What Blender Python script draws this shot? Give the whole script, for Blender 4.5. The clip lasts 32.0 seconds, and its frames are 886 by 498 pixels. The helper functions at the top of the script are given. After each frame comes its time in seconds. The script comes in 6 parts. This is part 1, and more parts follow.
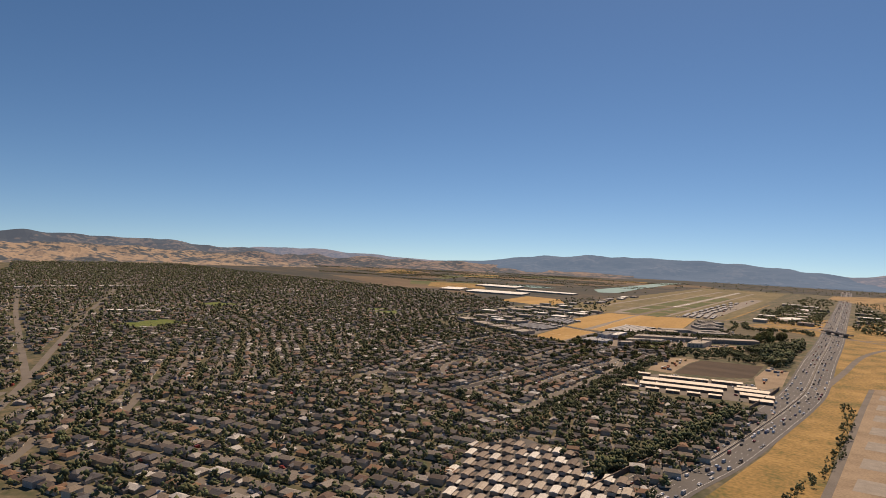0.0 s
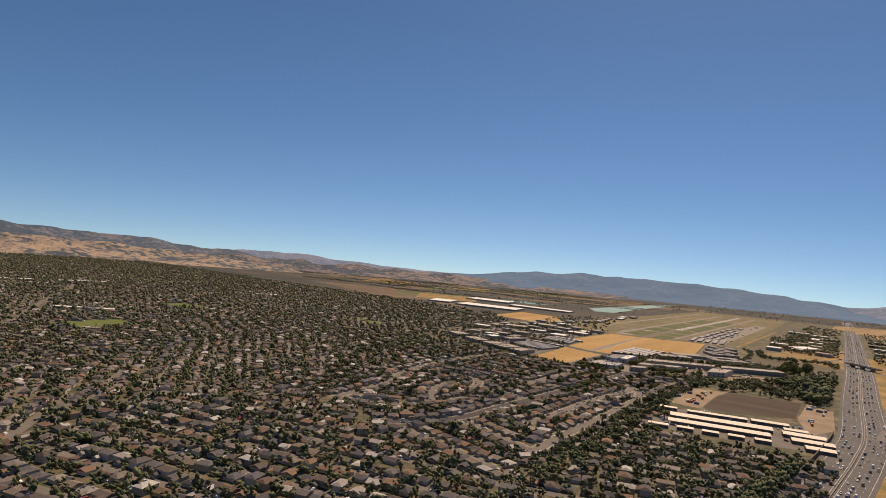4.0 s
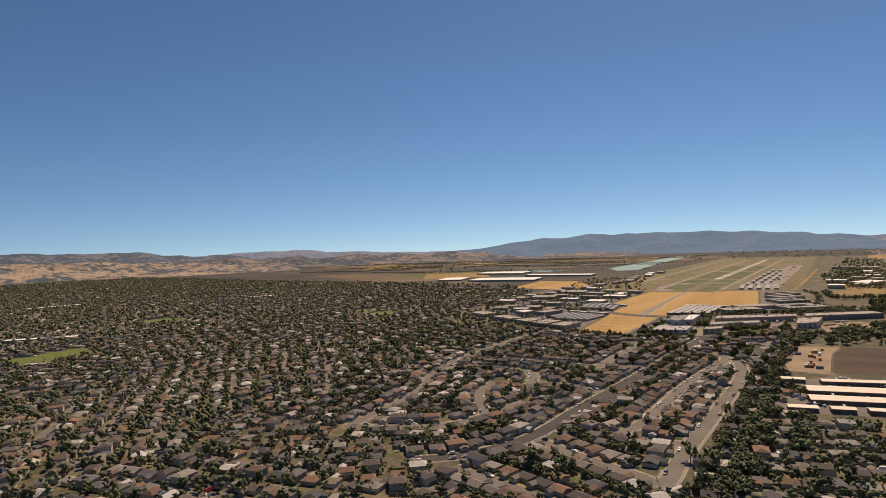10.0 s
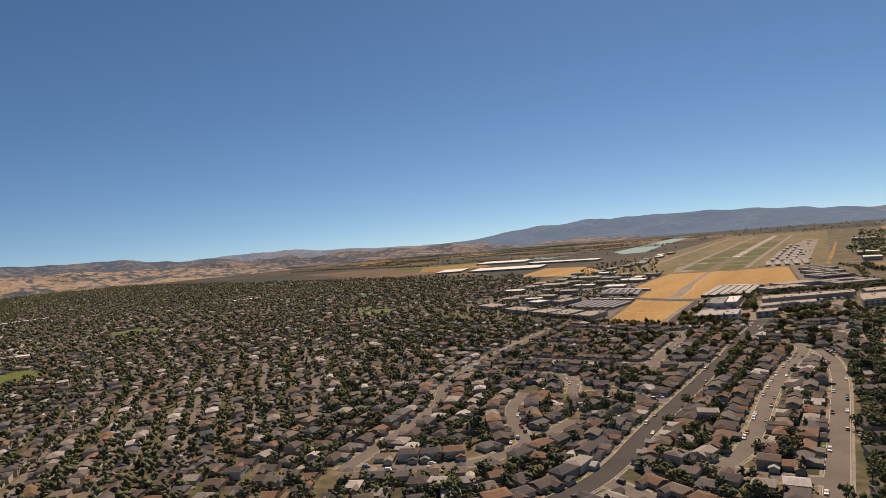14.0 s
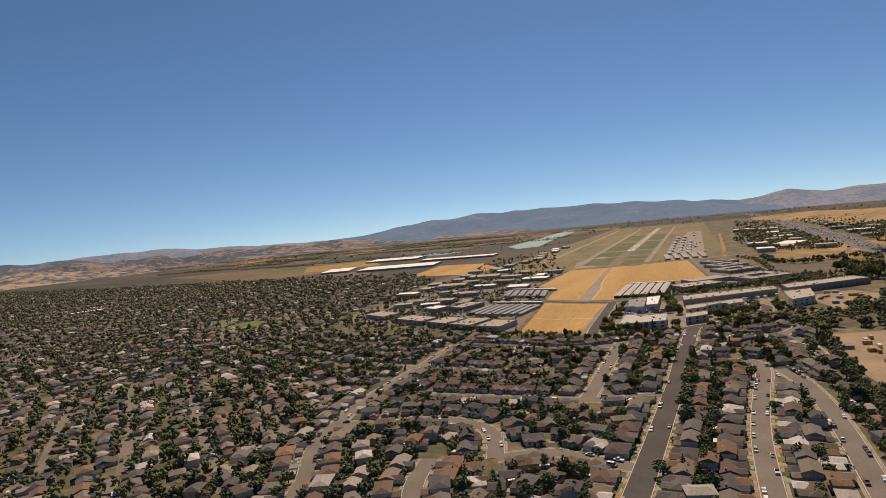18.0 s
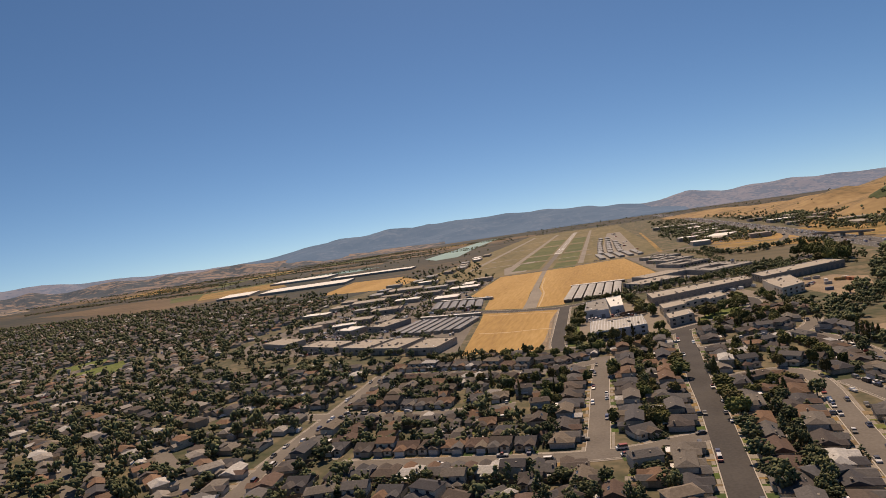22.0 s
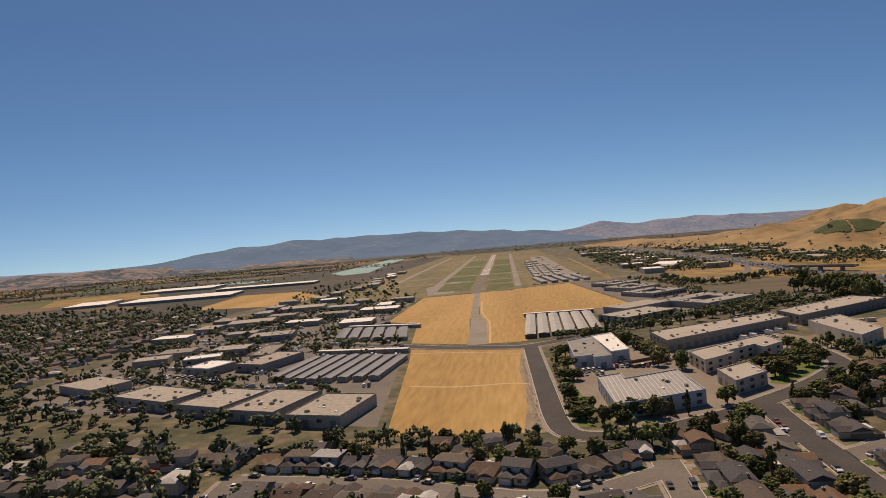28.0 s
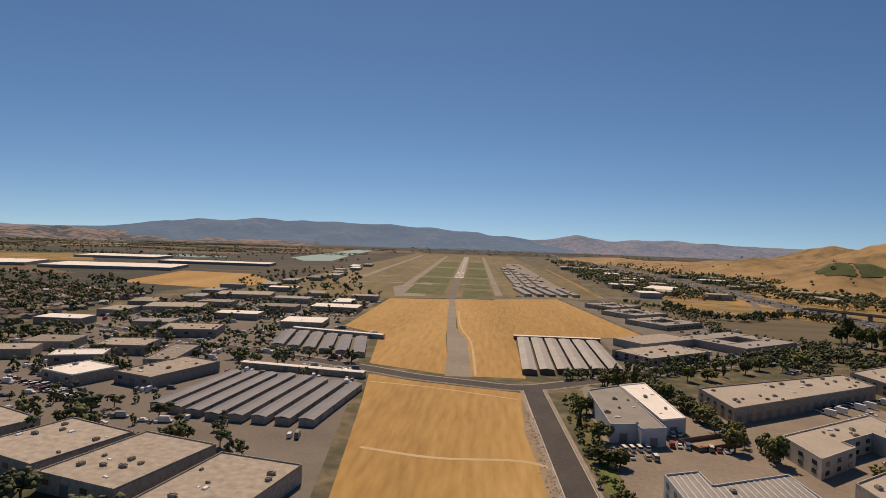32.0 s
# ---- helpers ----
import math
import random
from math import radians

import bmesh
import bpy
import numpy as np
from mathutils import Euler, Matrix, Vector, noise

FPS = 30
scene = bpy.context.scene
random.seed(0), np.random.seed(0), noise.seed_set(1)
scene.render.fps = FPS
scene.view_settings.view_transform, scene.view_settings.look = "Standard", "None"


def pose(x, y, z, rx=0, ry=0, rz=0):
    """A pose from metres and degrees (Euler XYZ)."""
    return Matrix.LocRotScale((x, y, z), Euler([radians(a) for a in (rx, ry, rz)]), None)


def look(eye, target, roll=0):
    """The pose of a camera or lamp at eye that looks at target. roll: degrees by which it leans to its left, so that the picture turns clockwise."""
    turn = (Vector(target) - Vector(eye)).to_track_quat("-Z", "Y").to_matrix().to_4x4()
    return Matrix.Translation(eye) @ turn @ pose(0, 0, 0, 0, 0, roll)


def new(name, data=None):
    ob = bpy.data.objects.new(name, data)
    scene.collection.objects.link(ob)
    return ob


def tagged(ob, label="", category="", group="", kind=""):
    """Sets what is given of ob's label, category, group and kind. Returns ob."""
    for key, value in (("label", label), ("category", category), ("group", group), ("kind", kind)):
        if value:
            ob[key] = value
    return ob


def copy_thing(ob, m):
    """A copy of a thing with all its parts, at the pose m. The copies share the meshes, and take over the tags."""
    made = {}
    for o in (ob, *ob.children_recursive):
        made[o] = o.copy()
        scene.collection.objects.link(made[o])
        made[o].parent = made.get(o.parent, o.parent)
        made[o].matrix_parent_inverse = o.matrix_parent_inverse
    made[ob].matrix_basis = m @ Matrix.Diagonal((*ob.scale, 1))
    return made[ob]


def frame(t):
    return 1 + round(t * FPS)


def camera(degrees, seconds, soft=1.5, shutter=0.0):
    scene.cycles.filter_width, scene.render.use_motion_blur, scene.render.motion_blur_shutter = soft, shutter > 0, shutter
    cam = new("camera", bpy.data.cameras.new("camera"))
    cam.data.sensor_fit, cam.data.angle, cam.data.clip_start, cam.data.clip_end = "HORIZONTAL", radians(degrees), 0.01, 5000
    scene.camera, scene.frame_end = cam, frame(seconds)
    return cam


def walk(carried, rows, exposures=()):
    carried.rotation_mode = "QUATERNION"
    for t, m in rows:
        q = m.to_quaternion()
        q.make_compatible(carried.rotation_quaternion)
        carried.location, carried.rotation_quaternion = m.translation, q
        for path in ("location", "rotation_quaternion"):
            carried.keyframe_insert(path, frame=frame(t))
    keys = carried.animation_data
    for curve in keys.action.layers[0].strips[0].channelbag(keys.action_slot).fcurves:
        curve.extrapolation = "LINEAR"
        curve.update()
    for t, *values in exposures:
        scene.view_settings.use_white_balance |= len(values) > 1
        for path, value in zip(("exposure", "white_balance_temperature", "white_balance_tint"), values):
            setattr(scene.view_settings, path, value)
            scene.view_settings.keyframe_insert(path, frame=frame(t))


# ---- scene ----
cam = camera(72.00, 32.0, soft=0.9)
PATH = [
    (0, (478.97, -1219.06, 161.01), (419.50, -1138.66, 160.71), 2.37),
    (0.5, (468.15, -1207.14, 158.90), (408.62, -1126.80, 159.99), 2.59),
    (1, (457.34, -1195.17, 156.87), (397.66, -1114.94, 158.45), 0.98),
    (1.5, (446.53, -1183.07, 154.94), (386.78, -1102.89, 155.68), -0.07),
    (2, (435.82, -1170.87, 153.06), (376.00, -1090.74, 153.98), -0.34),
    (2.5, (425.28, -1158.49, 151.20), (366.31, -1077.77, 153.59), 0.94),
    (4.5, (388.04, -1105.26, 144.24), (329.82, -1023.98, 146.04), 5.31),
    (5, (377.61, -1093.33, 142.75), (318.47, -1012.73, 144.93), 3.49),
    (5.5, (367.15, -1081.75, 141.32), (307.63, -1001.42, 143.55), 2.49),
    (6, (356.85, -1070.52, 139.96), (297.29, -990.23, 142.33), 4.02),
    (6.5, (346.55, -1059.59, 138.52), (287.55, -978.88, 140.58), 4.30),
    (7, (336.22, -1048.85, 137.27), (277.50, -967.92, 139.05), 3.41),
    (7.5, (325.61, -1038.23, 136.20), (267.33, -956.97, 137.29), 2.32),
    (8, (314.72, -1027.68, 135.21), (256.35, -946.48, 134.52), 2.03),
    (8.5, (303.92, -1017.35, 134.29), (245.18, -936.42, 133.22), 1.71),
    (9, (293.35, -1007.29, 133.19), (234.63, -926.36, 132.02), -0.33),
    (9.5, (283.03, -997.42, 131.94), (224.48, -916.36, 130.67), -1.92),
    (10, (272.86, -987.63, 130.60), (215.07, -906.03, 129.41), -2.15),
    (10.5, (262.79, -977.81, 129.16), (205.93, -895.55, 128.13), 0.89),
    (11, (252.87, -967.72, 127.63), (196.24, -885.30, 127.17), 6.32),
    (11.5, (242.78, -957.25, 125.70), (186.08, -874.88, 125.37), 7.37),
    (12, (232.77, -946.33, 123.86), (175.09, -864.65, 123.16), 3.88),
    (12.5, (222.65, -935.05, 122.22), (163.98, -854.08, 120.98), 0.33),
    (13, (212.53, -923.32, 120.80), (153.88, -842.35, 119.08), -2.91),
    (13.5, (202.49, -911.05, 119.63), (144.18, -829.84, 117.52), -3.75),
    (14, (193.09, -898.24, 119.03), (136.24, -815.99, 116.80), -4.89),
    (14.5, (184.02, -884.85, 118.71), (128.40, -801.81, 115.53), -8.27),
    (16.5, (153.66, -822.85, 124.74), (103.46, -736.53, 119.50), -12.02),
    (17, (144.82, -807.59, 123.62), (97.85, -719.46, 118.43), -11.07),
    (17.5, (135.78, -792.33, 121.96), (92.14, -702.49, 117.12), -9.00),
    (18, (126.62, -777.09, 119.75), (85.14, -686.21, 115.11), -5.47),
    (18.5, (117.52, -761.84, 117.09), (77.40, -670.34, 112.91), -5.64),
    (19, (108.63, -746.51, 114.18), (68.95, -654.84, 109.49), -7.12),
    (19.5, (100.16, -730.95, 111.16), (60.64, -639.19, 106.78), -8.86),
    (20, (92.26, -715.02, 108.15), (53.18, -623.06, 104.03), -11.03),
    (20.5, (84.71, -698.55, 105.31), (46.90, -606.05, 101.67), -12.39),
    (21, (77.40, -681.54, 102.78), (42.36, -587.92, 99.74), -10.32),
    (21.5, (70.36, -664.19, 100.52), (39.10, -569.26, 97.38), -9.20),
    (22, (63.65, -646.93, 98.46), (35.84, -550.93, 95.11), -8.33),
    (22.5, (57.36, -629.87, 96.56), (32.35, -533.12, 92.84), -6.91),
    (23, (51.33, -613.16, 94.73), (27.91, -516.10, 89.19), -5.38),
    (23.5, (45.54, -596.82, 92.90), (22.82, -499.61, 86.94), -4.73),
    (24, (39.99, -580.75, 91.04), (18.51, -483.30, 84.60), -6.37),
    (24.5, (34.51, -564.91, 89.16), (14.26, -467.10, 84.31), -3.44),
    (25, (28.99, -549.25, 87.28), (9.61, -451.20, 84.31), -1.51),
    (25.5, (23.42, -533.67, 85.51), (4.47, -435.56, 81.38), -2.98),
    (27.5, (3.47, -469.97, 82.70), (-10.59, -371.00, 80.09), -5.09),
    (28, (0.23, -454.07, 81.86), (-12.57, -354.91, 80.10), -4.64),
    (28.5, (-2.72, -438.35, 81.04), (-14.03, -339.00, 80.30), -1.49),
    (29, (-5.54, -422.94, 80.42), (-14.82, -323.37, 80.05), -2.22),
    (29.5, (-8.59, -407.87, 80.07), (-16.92, -308.23, 78.96), -0.08),
    (30, (-11.78, -393.28, 79.78), (-19.61, -293.60, 78.02), 1.82),
    (30.5, (-15.00, -378.88, 79.45), (-22.54, -279.20, 76.79), 1.80),
    (31, (-18.07, -364.49, 79.03), (-25.02, -264.77, 76.18), 2.13),
    (31.5, (-20.93, -349.94, 78.55), (-28.00, -250.21, 76.46), 2.61),
    (32, (-23.60, -335.30, 77.99), (-31.30, -235.62, 75.79), 2.07),
]
walk(cam, [(t, look(eye, target, roll)) for t, eye, target, roll in PATH], exposures=((0, 0.24, 8200, 22), (16, 0.26, 8200, 22), (22, 0.22, 8200, 22), (27, 0.12, 8200, 22), (32, 0.06, 8200, 22)))


# ---------------------------------------------------------------- light
SUN_EL, SUN_AZ = radians(52), radians(-12)  # azimuth from +y towards +x
world = bpy.data.worlds.new("daylight")
scene.world = world
world.use_nodes = True
wn = world.node_tree.nodes
sky = wn.new("ShaderNodeTexSky")
sky.sky_type, sky.sun_disc = "NISHITA", False
sky.sun_elevation, sky.sun_rotation = SUN_EL, SUN_AZ
sky.altitude, sky.air_density, sky.dust_density, sky.ozone_density = 200, 0.62, 0.1, 4.4
wn["Background"].inputs["Strength"].default_value = 0.090
tint = wn.new("ShaderNodeHueSaturation")
tint.inputs["Saturation"].default_value = 1.17
aim = wn.new("ShaderNodeTexCoord")
lift_ = wn.new("ShaderNodeVectorMath")  # the haze layer lies low: the horizon is drawn from a little above it
lift_.operation = "ADD"
lift_.inputs[1].default_value = (0, 0, 0.06)
world.node_tree.links.new(aim.outputs["Generated"], lift_.inputs[0])
world.node_tree.links.new(lift_.outputs[0], sky.inputs[0])
world.node_tree.links.new(sky.outputs[0], tint.inputs["Color"])
blue = wn.new("ShaderNodeMix")
blue.data_type, blue.blend_type = "RGBA", "MULTIPLY"
blue.inputs[0].default_value = 1.0
blue.inputs[7].default_value = (0.90, 1.0, 0.95, 1)
world.node_tree.links.new(tint.outputs[0], blue.inputs[6])
world.node_tree.links.new(blue.outputs[2], wn["Background"].inputs["Color"])
sun = new("sun", bpy.data.lights.new("sun", "SUN"))
sun.data.energy, sun.data.angle, sun.data.color = 3.5, radians(0.53), (1.0, 0.90, 0.74)
sun_way = Vector((math.sin(SUN_AZ) * math.cos(SUN_EL), math.cos(SUN_AZ) * math.cos(SUN_EL), math.sin(SUN_EL)))
sun.matrix_world = look(sun_way * 500, (0, 0, 0))


# ---------------------------------------------------------------- materials
def material(name, low, high, scale=1.0, fine=None, rough=0.9, each=0.0, bump=0.0, stretch=None, metal=0.0, mid=None, island=0.0, spec=0.25, shift=0.0):
    """Two colours mixed by noise at two scales (units per metre); each / island: spread of brightness from piece to piece."""
    m = bpy.data.materials.new(name)
    m.use_nodes = True
    n, ln = m.node_tree.nodes, m.node_tree.links
    bsdf = n["Principled BSDF"]
    bsdf.inputs["Roughness"].default_value, bsdf.inputs["Metallic"].default_value = rough, metal
    bsdf.inputs["Specular IOR Level"].default_value = spec
    geo = n.new("ShaderNodeNewGeometry")
    where = geo.outputs["Position"]
    if stretch:
        mapping = n.new("ShaderNodeMapping")
        mapping.inputs["Scale"].default_value = stretch[:3]
        mapping.inputs["Rotation"].default_value = (0, 0, radians(stretch[3]))
        ln.new(where, mapping.inputs["Vector"])
        where = mapping.outputs[0]
    coarse = n.new("ShaderNodeTexNoise")
    coarse.inputs["Scale"].default_value, coarse.inputs["Detail"].default_value = scale, 5
    grain = n.new("ShaderNodeTexNoise")
    grain.inputs["Scale"].default_value, grain.inputs["Detail"].default_value = fine or scale * 9, 3
    ln.new(where, coarse.inputs["Vector"])
    ln.new(where, grain.inputs["Vector"])
    both = n.new("ShaderNodeMath")
    both.operation = "MULTIPLY_ADD"
    both.inputs[1].default_value = 0.45
    ln.new(grain.outputs["Fac"], both.inputs[0])
    part_ = n.new("ShaderNodeMath")
    part_.operation = "MULTIPLY"
    part_.inputs[1].default_value = 0.55
    ln.new(coarse.outputs["Fac"], part_.inputs[0])
    ln.new(part_.outputs[0], both.inputs[2])
    ramp = n.new("ShaderNodeValToRGB")
    ramp.color_ramp.elements[0].position, ramp.color_ramp.elements[1].position = 0.36, 0.64
    ramp.color_ramp.elements[0].color, ramp.color_ramp.elements[1].color = (*low, 1), (*high, 1)
    if mid:
        e = ramp.color_ramp.elements.new(0.5)
        e.color = (*mid, 1)
    ln.new(both.outputs[0], ramp.inputs[0])
    colour = ramp.outputs[0]
    if each or island:
        src = n.new("ShaderNodeObjectInfo").outputs["Random"] if each else geo.outputs["Random Per Island"]
        spread = each or island
        rng = n.new("ShaderNodeMapRange")
        rng.inputs["To Min"].default_value, rng.inputs["To Max"].default_value = 1 - spread, 1 + spread
        ln.new(src, rng.inputs["Value"])
        hue = n.new("ShaderNodeHueSaturation")
        ln.new(rng.outputs[0], hue.inputs["Value"])
        if shift:
            again = n.new("ShaderNodeMath")
            again.operation = "MULTIPLY"
            again.inputs[1].default_value = 7.3
            ln.new(src, again.inputs[0])
            frac = n.new("ShaderNodeMath")
            frac.operation = "FRACT"
            ln.new(again.outputs[0], frac.inputs[0])
            turn = n.new("ShaderNodeMapRange")
            turn.inputs["To Min"].default_value, turn.inputs["To Max"].default_value = 0.5 - shift, 0.5 + shift
            ln.new(frac.outputs[0], turn.inputs["Value"])
            ln.new(turn.outputs[0], hue.inputs["Hue"])
        ln.new(colour, hue.inputs["Color"])
        colour = hue.outputs[0]
    ln.new(colour, bsdf.inputs["Base Color"])
    if bump:
        b = n.new("ShaderNodeBump")
        b.inputs["Strength"].default_value, b.inputs["Distance"].default_value = bump, 0.1
        ln.new(grain.outputs["Fac"], b.inputs["Height"])
        ln.new(b.outputs[0], bsdf.inputs["Normal"])
    return m


def palette(name, colours, each=True, rough=0.85, grain=3.0, spec=0.25):
    """A colour picked per object (or per piece of a joined mesh) from a list, with fine grain."""
    m = bpy.data.materials.new(name)
    m.use_nodes = True
    n, ln = m.node_tree.nodes, m.node_tree.links
    bsdf = n["Principled BSDF"]
    bsdf.inputs["Roughness"].default_value = rough
    bsdf.inputs["Specular IOR Level"].default_value = spec
    geo = n.new("ShaderNodeNewGeometry")
    src = n.new("ShaderNodeObjectInfo").outputs["Random"] if each else geo.outputs["Random Per Island"]
    ramp = n.new("ShaderNodeValToRGB")
    ramp.color_ramp.interpolation = "CONSTANT"
    el = ramp.color_ramp.elements
    while len(el) < len(colours):
        el.new(0.5)
    for i, c in enumerate(colours):
        el[i].position, el[i].color = i / len(colours), (*c, 1)
    ln.new(src, ramp.inputs[0])
    noise_ = n.new("ShaderNodeTexNoise")
    noise_.inputs["Scale"].default_value, noise_.inputs["Detail"].default_value = grain, 4
    ln.new(geo.outputs["Position"], noise_.inputs["Vector"])
    rng = n.new("ShaderNodeMapRange")
    rng.inputs["From Min"].default_value, rng.inputs["From Max"].default_value = 0.25, 0.75
    rng.inputs["To Min"].default_value, rng.inputs["To Max"].default_value = 0.72, 1.22
    ln.new(noise_.outputs["Fac"], rng.inputs["Value"])
    hue = n.new("ShaderNodeHueSaturation")
    ln.new(rng.outputs[0], hue.inputs["Value"])
    ln.new(ramp.outputs[0], hue.inputs["Color"])
    ln.new(hue.outputs[0], bsdf.inputs["Base Color"])
    return m


M_LAND = material("town_soil", (0.045, 0.058, 0.025), (0.22, 0.17, 0.105), 0.03, 0.14, mid=(0.105, 0.095, 0.055))
M_RUST = material("rusty_field", (0.10, 0.072, 0.045), (0.205, 0.14, 0.08), 0.006, 0.04, stretch=(0.4, 1.0, 1, 30))
M_GREENIN = material("watered_grass", (0.06, 0.085, 0.026), (0.14, 0.14, 0.05), 0.01, 0.08)
M_YARD = material("yard", (0.05, 0.075, 0.022), (0.24, 0.18, 0.11), 0.035, 0.12, mid=(0.13, 0.11, 0.065))
M_STRAW = material("dry_grass", (0.31, 0.18, 0.06), (0.49, 0.31, 0.12), 0.014, 0.35, stretch=(1.0, 0.12, 1, 2), mid=(0.41, 0.25, 0.085))
M_STRAW2 = material("dry_verge", (0.12, 0.11, 0.035), (0.42, 0.265, 0.095), 0.025, 0.3, mid=(0.29, 0.18, 0.06))
M_INFIELD = material("infield_grass", (0.11, 0.10, 0.045), (0.24, 0.185, 0.095), 0.008, 0.06, stretch=(1, 0.3, 1, 2))
# Low tone: dark tree cover, with distance haze put in as a bluish cast.
M_PLAIN = material("dry_plain", (0.028, 0.038, 0.034), (0.125, 0.086, 0.052), 0.004, 0.03, stretch=(0.35, 1.0, 1, 20), mid=(0.055, 0.054, 0.042))
M_VINE = material("vineyard_green", (0.04, 0.062, 0.02), (0.085, 0.105, 0.035), 0.02, 0.3, stretch=(1.5, 0.1, 1, 20))
M_TRACK = material("dirt_track", (0.46, 0.33, 0.18), (0.58, 0.43, 0.26), 0.1, 1.0)
M_PLOUGH = material("ploughed_soil", (0.052, 0.035, 0.023), (0.10, 0.068, 0.043), 0.02, 0.3, stretch=(0.2, 1.6, 1, 8))
M_FALLOW = material("fallow_field", (0.085, 0.075, 0.045), (0.155, 0.125, 0.075), 0.02, 0.3, stretch=(0.25, 1.4, 1, 35))
M_YARDP = material("tan_paving", (0.20, 0.165, 0.13), (0.28, 0.235, 0.185), 0.05, 0.6)
M_DIRT = material("bare_dirt", (0.22, 0.16, 0.105), (0.36, 0.27, 0.18), 0.04, 0.5)
M_ROAD = material("asphalt_old", (0.14, 0.122, 0.104), (0.20, 0.176, 0.15), 0.05, 0.9)
M_DARK = material("asphalt_dark", (0.055, 0.05, 0.048), (0.085, 0.078, 0.072), 0.05, 0.9)
M_FWY = material("motorway_asphalt", (0.07, 0.064, 0.06), (0.105, 0.096, 0.088), 0.05, 0.5, rough=0.75, spec=0.3)
M_TAXI = material("taxiway_asphalt", (0.22, 0.19, 0.155), (0.30, 0.265, 0.22), 0.03, 0.4)
M_RUN = material("runway_asphalt", (0.29, 0.265, 0.23), (0.40, 0.37, 0.33), 0.02, 0.4, stretch=(1, 0.1, 1, 0))
M_CONC = material("concrete", (0.24, 0.21, 0.175), (0.34, 0.30, 0.25), 0.15, 1.5)
M_WHITE = material("white_paint", (0.7, 0.7, 0.68), (0.82, 0.82, 0.8), 0.5, 4, rough=0.6)
M_HILLG = material("golden_hill", (0.13, 0.10, 0.05), (0.40, 0.27, 0.125), 0.006, 0.04, mid=(0.30, 0.195, 0.09))
M_WATER = material("lake_water", (0.14, 0.27, 0.25), (0.19, 0.34, 0.31), 0.01, 0.05, rough=0.5, spec=0.2)
M_LEAF = material("leaves", (0.052, 0.06, 0.02), (0.175, 0.165, 0.055), 0.3, 2.0, each=0.45, shift=0.035)
# Distance haze is mixed into the joined trees' green as a bluer tone.
M_LEAFJ = material("leaves_far", (0.058, 0.074, 0.038), (0.155, 0.165, 0.08), 0.05, 0.8, island=0.45, shift=0.035)
M_BARK = material("bark", (0.08, 0.06, 0.04), (0.16, 0.12, 0.085), 2, 12)
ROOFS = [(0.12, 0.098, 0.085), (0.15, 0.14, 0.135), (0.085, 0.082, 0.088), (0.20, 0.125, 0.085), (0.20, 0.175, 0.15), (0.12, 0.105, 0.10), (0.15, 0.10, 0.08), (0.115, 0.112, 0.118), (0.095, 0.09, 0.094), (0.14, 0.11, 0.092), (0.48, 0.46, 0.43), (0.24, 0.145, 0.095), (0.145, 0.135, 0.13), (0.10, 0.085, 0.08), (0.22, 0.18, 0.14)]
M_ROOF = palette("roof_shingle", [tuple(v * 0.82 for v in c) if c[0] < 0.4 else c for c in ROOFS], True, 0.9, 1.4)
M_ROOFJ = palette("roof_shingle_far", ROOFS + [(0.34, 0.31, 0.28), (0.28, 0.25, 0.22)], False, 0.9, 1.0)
WALLS = [(0.42, 0.36, 0.28), (0.5, 0.46, 0.4), (0.33, 0.28, 0.22), (0.38, 0.36, 0.34), (0.55, 0.5, 0.42)]
M_WALL = palette("stucco", WALLS, True, 0.9, 2.0)
M_WALLJ = palette("stucco_far", WALLS, False, 0.9, 2.0)
M_GLASS = material("dark_glass", (0.02, 0.025, 0.03), (0.04, 0.045, 0.05), 0.5, 2, rough=0.15, spec=0.5)
M_DOOR = palette("door_paint", [(0.55, 0.52, 0.48), (0.35, 0.3, 0.25), (0.65, 0.63, 0.6)], True, 0.6, 4)
M_TRIM = material("trim_white", (0.55, 0.52, 0.48), (0.65, 0.62, 0.58), 1, 6, rough=0.6)
M_FLATROOF = palette("flat_roof", [(0.33, 0.29, 0.24), (0.38, 0.335, 0.28), (0.28, 0.25, 0.215), (0.40, 0.355, 0.30)], True, 0.95, 0.35)
M_ROOFWHITE = material("white_membrane", (0.74, 0.71, 0.65), (0.86, 0.83, 0.77), 0.1, 0.8)
M_TILTUP = palette("tilt_up_concrete", [(0.35, 0.305, 0.255), (0.40, 0.355, 0.30), (0.30, 0.27, 0.235)], True, 0.9, 0.8)
M_BLUEWALL = material("pale_blue_wall", (0.40, 0.42, 0.44), (0.48, 0.50, 0.52), 0.2, 2)
M_METALROOF = material("ribbed_metal_roof", (0.25, 0.235, 0.21), (0.33, 0.31, 0.28), 0.15, 2, rough=0.55, metal=0.2)
M_GREYROOF = material("grey_metal_roof", (0.16, 0.16, 0.165), (0.23, 0.225, 0.22), 0.1, 1.5, rough=0.6, metal=0.2)
M_DARKROOF = material("dark_shed_roof", (0.12, 0.125, 0.142), (0.17, 0.175, 0.19), 0.1, 1.5, rough=0.6, metal=0.1)
M_SHED = material("shed_roof_metal", (0.27, 0.26, 0.245), (0.36, 0.345, 0.32), 0.15, 2.0, rough=0.6, metal=0.1)
M_MULCH = material("mulch_bed", (0.10, 0.075, 0.04), (0.20, 0.15, 0.09), 0.1, 0.8, mid=(0.11, 0.12, 0.04))
M_UNIT = material("roof_unit_paint", (0.25, 0.22, 0.18), (0.36, 0.32, 0.27), 0.8, 5)
M_BROWN = material("brown_wall", (0.14, 0.10, 0.08), (0.2, 0.15, 0.115), 0.3, 3)
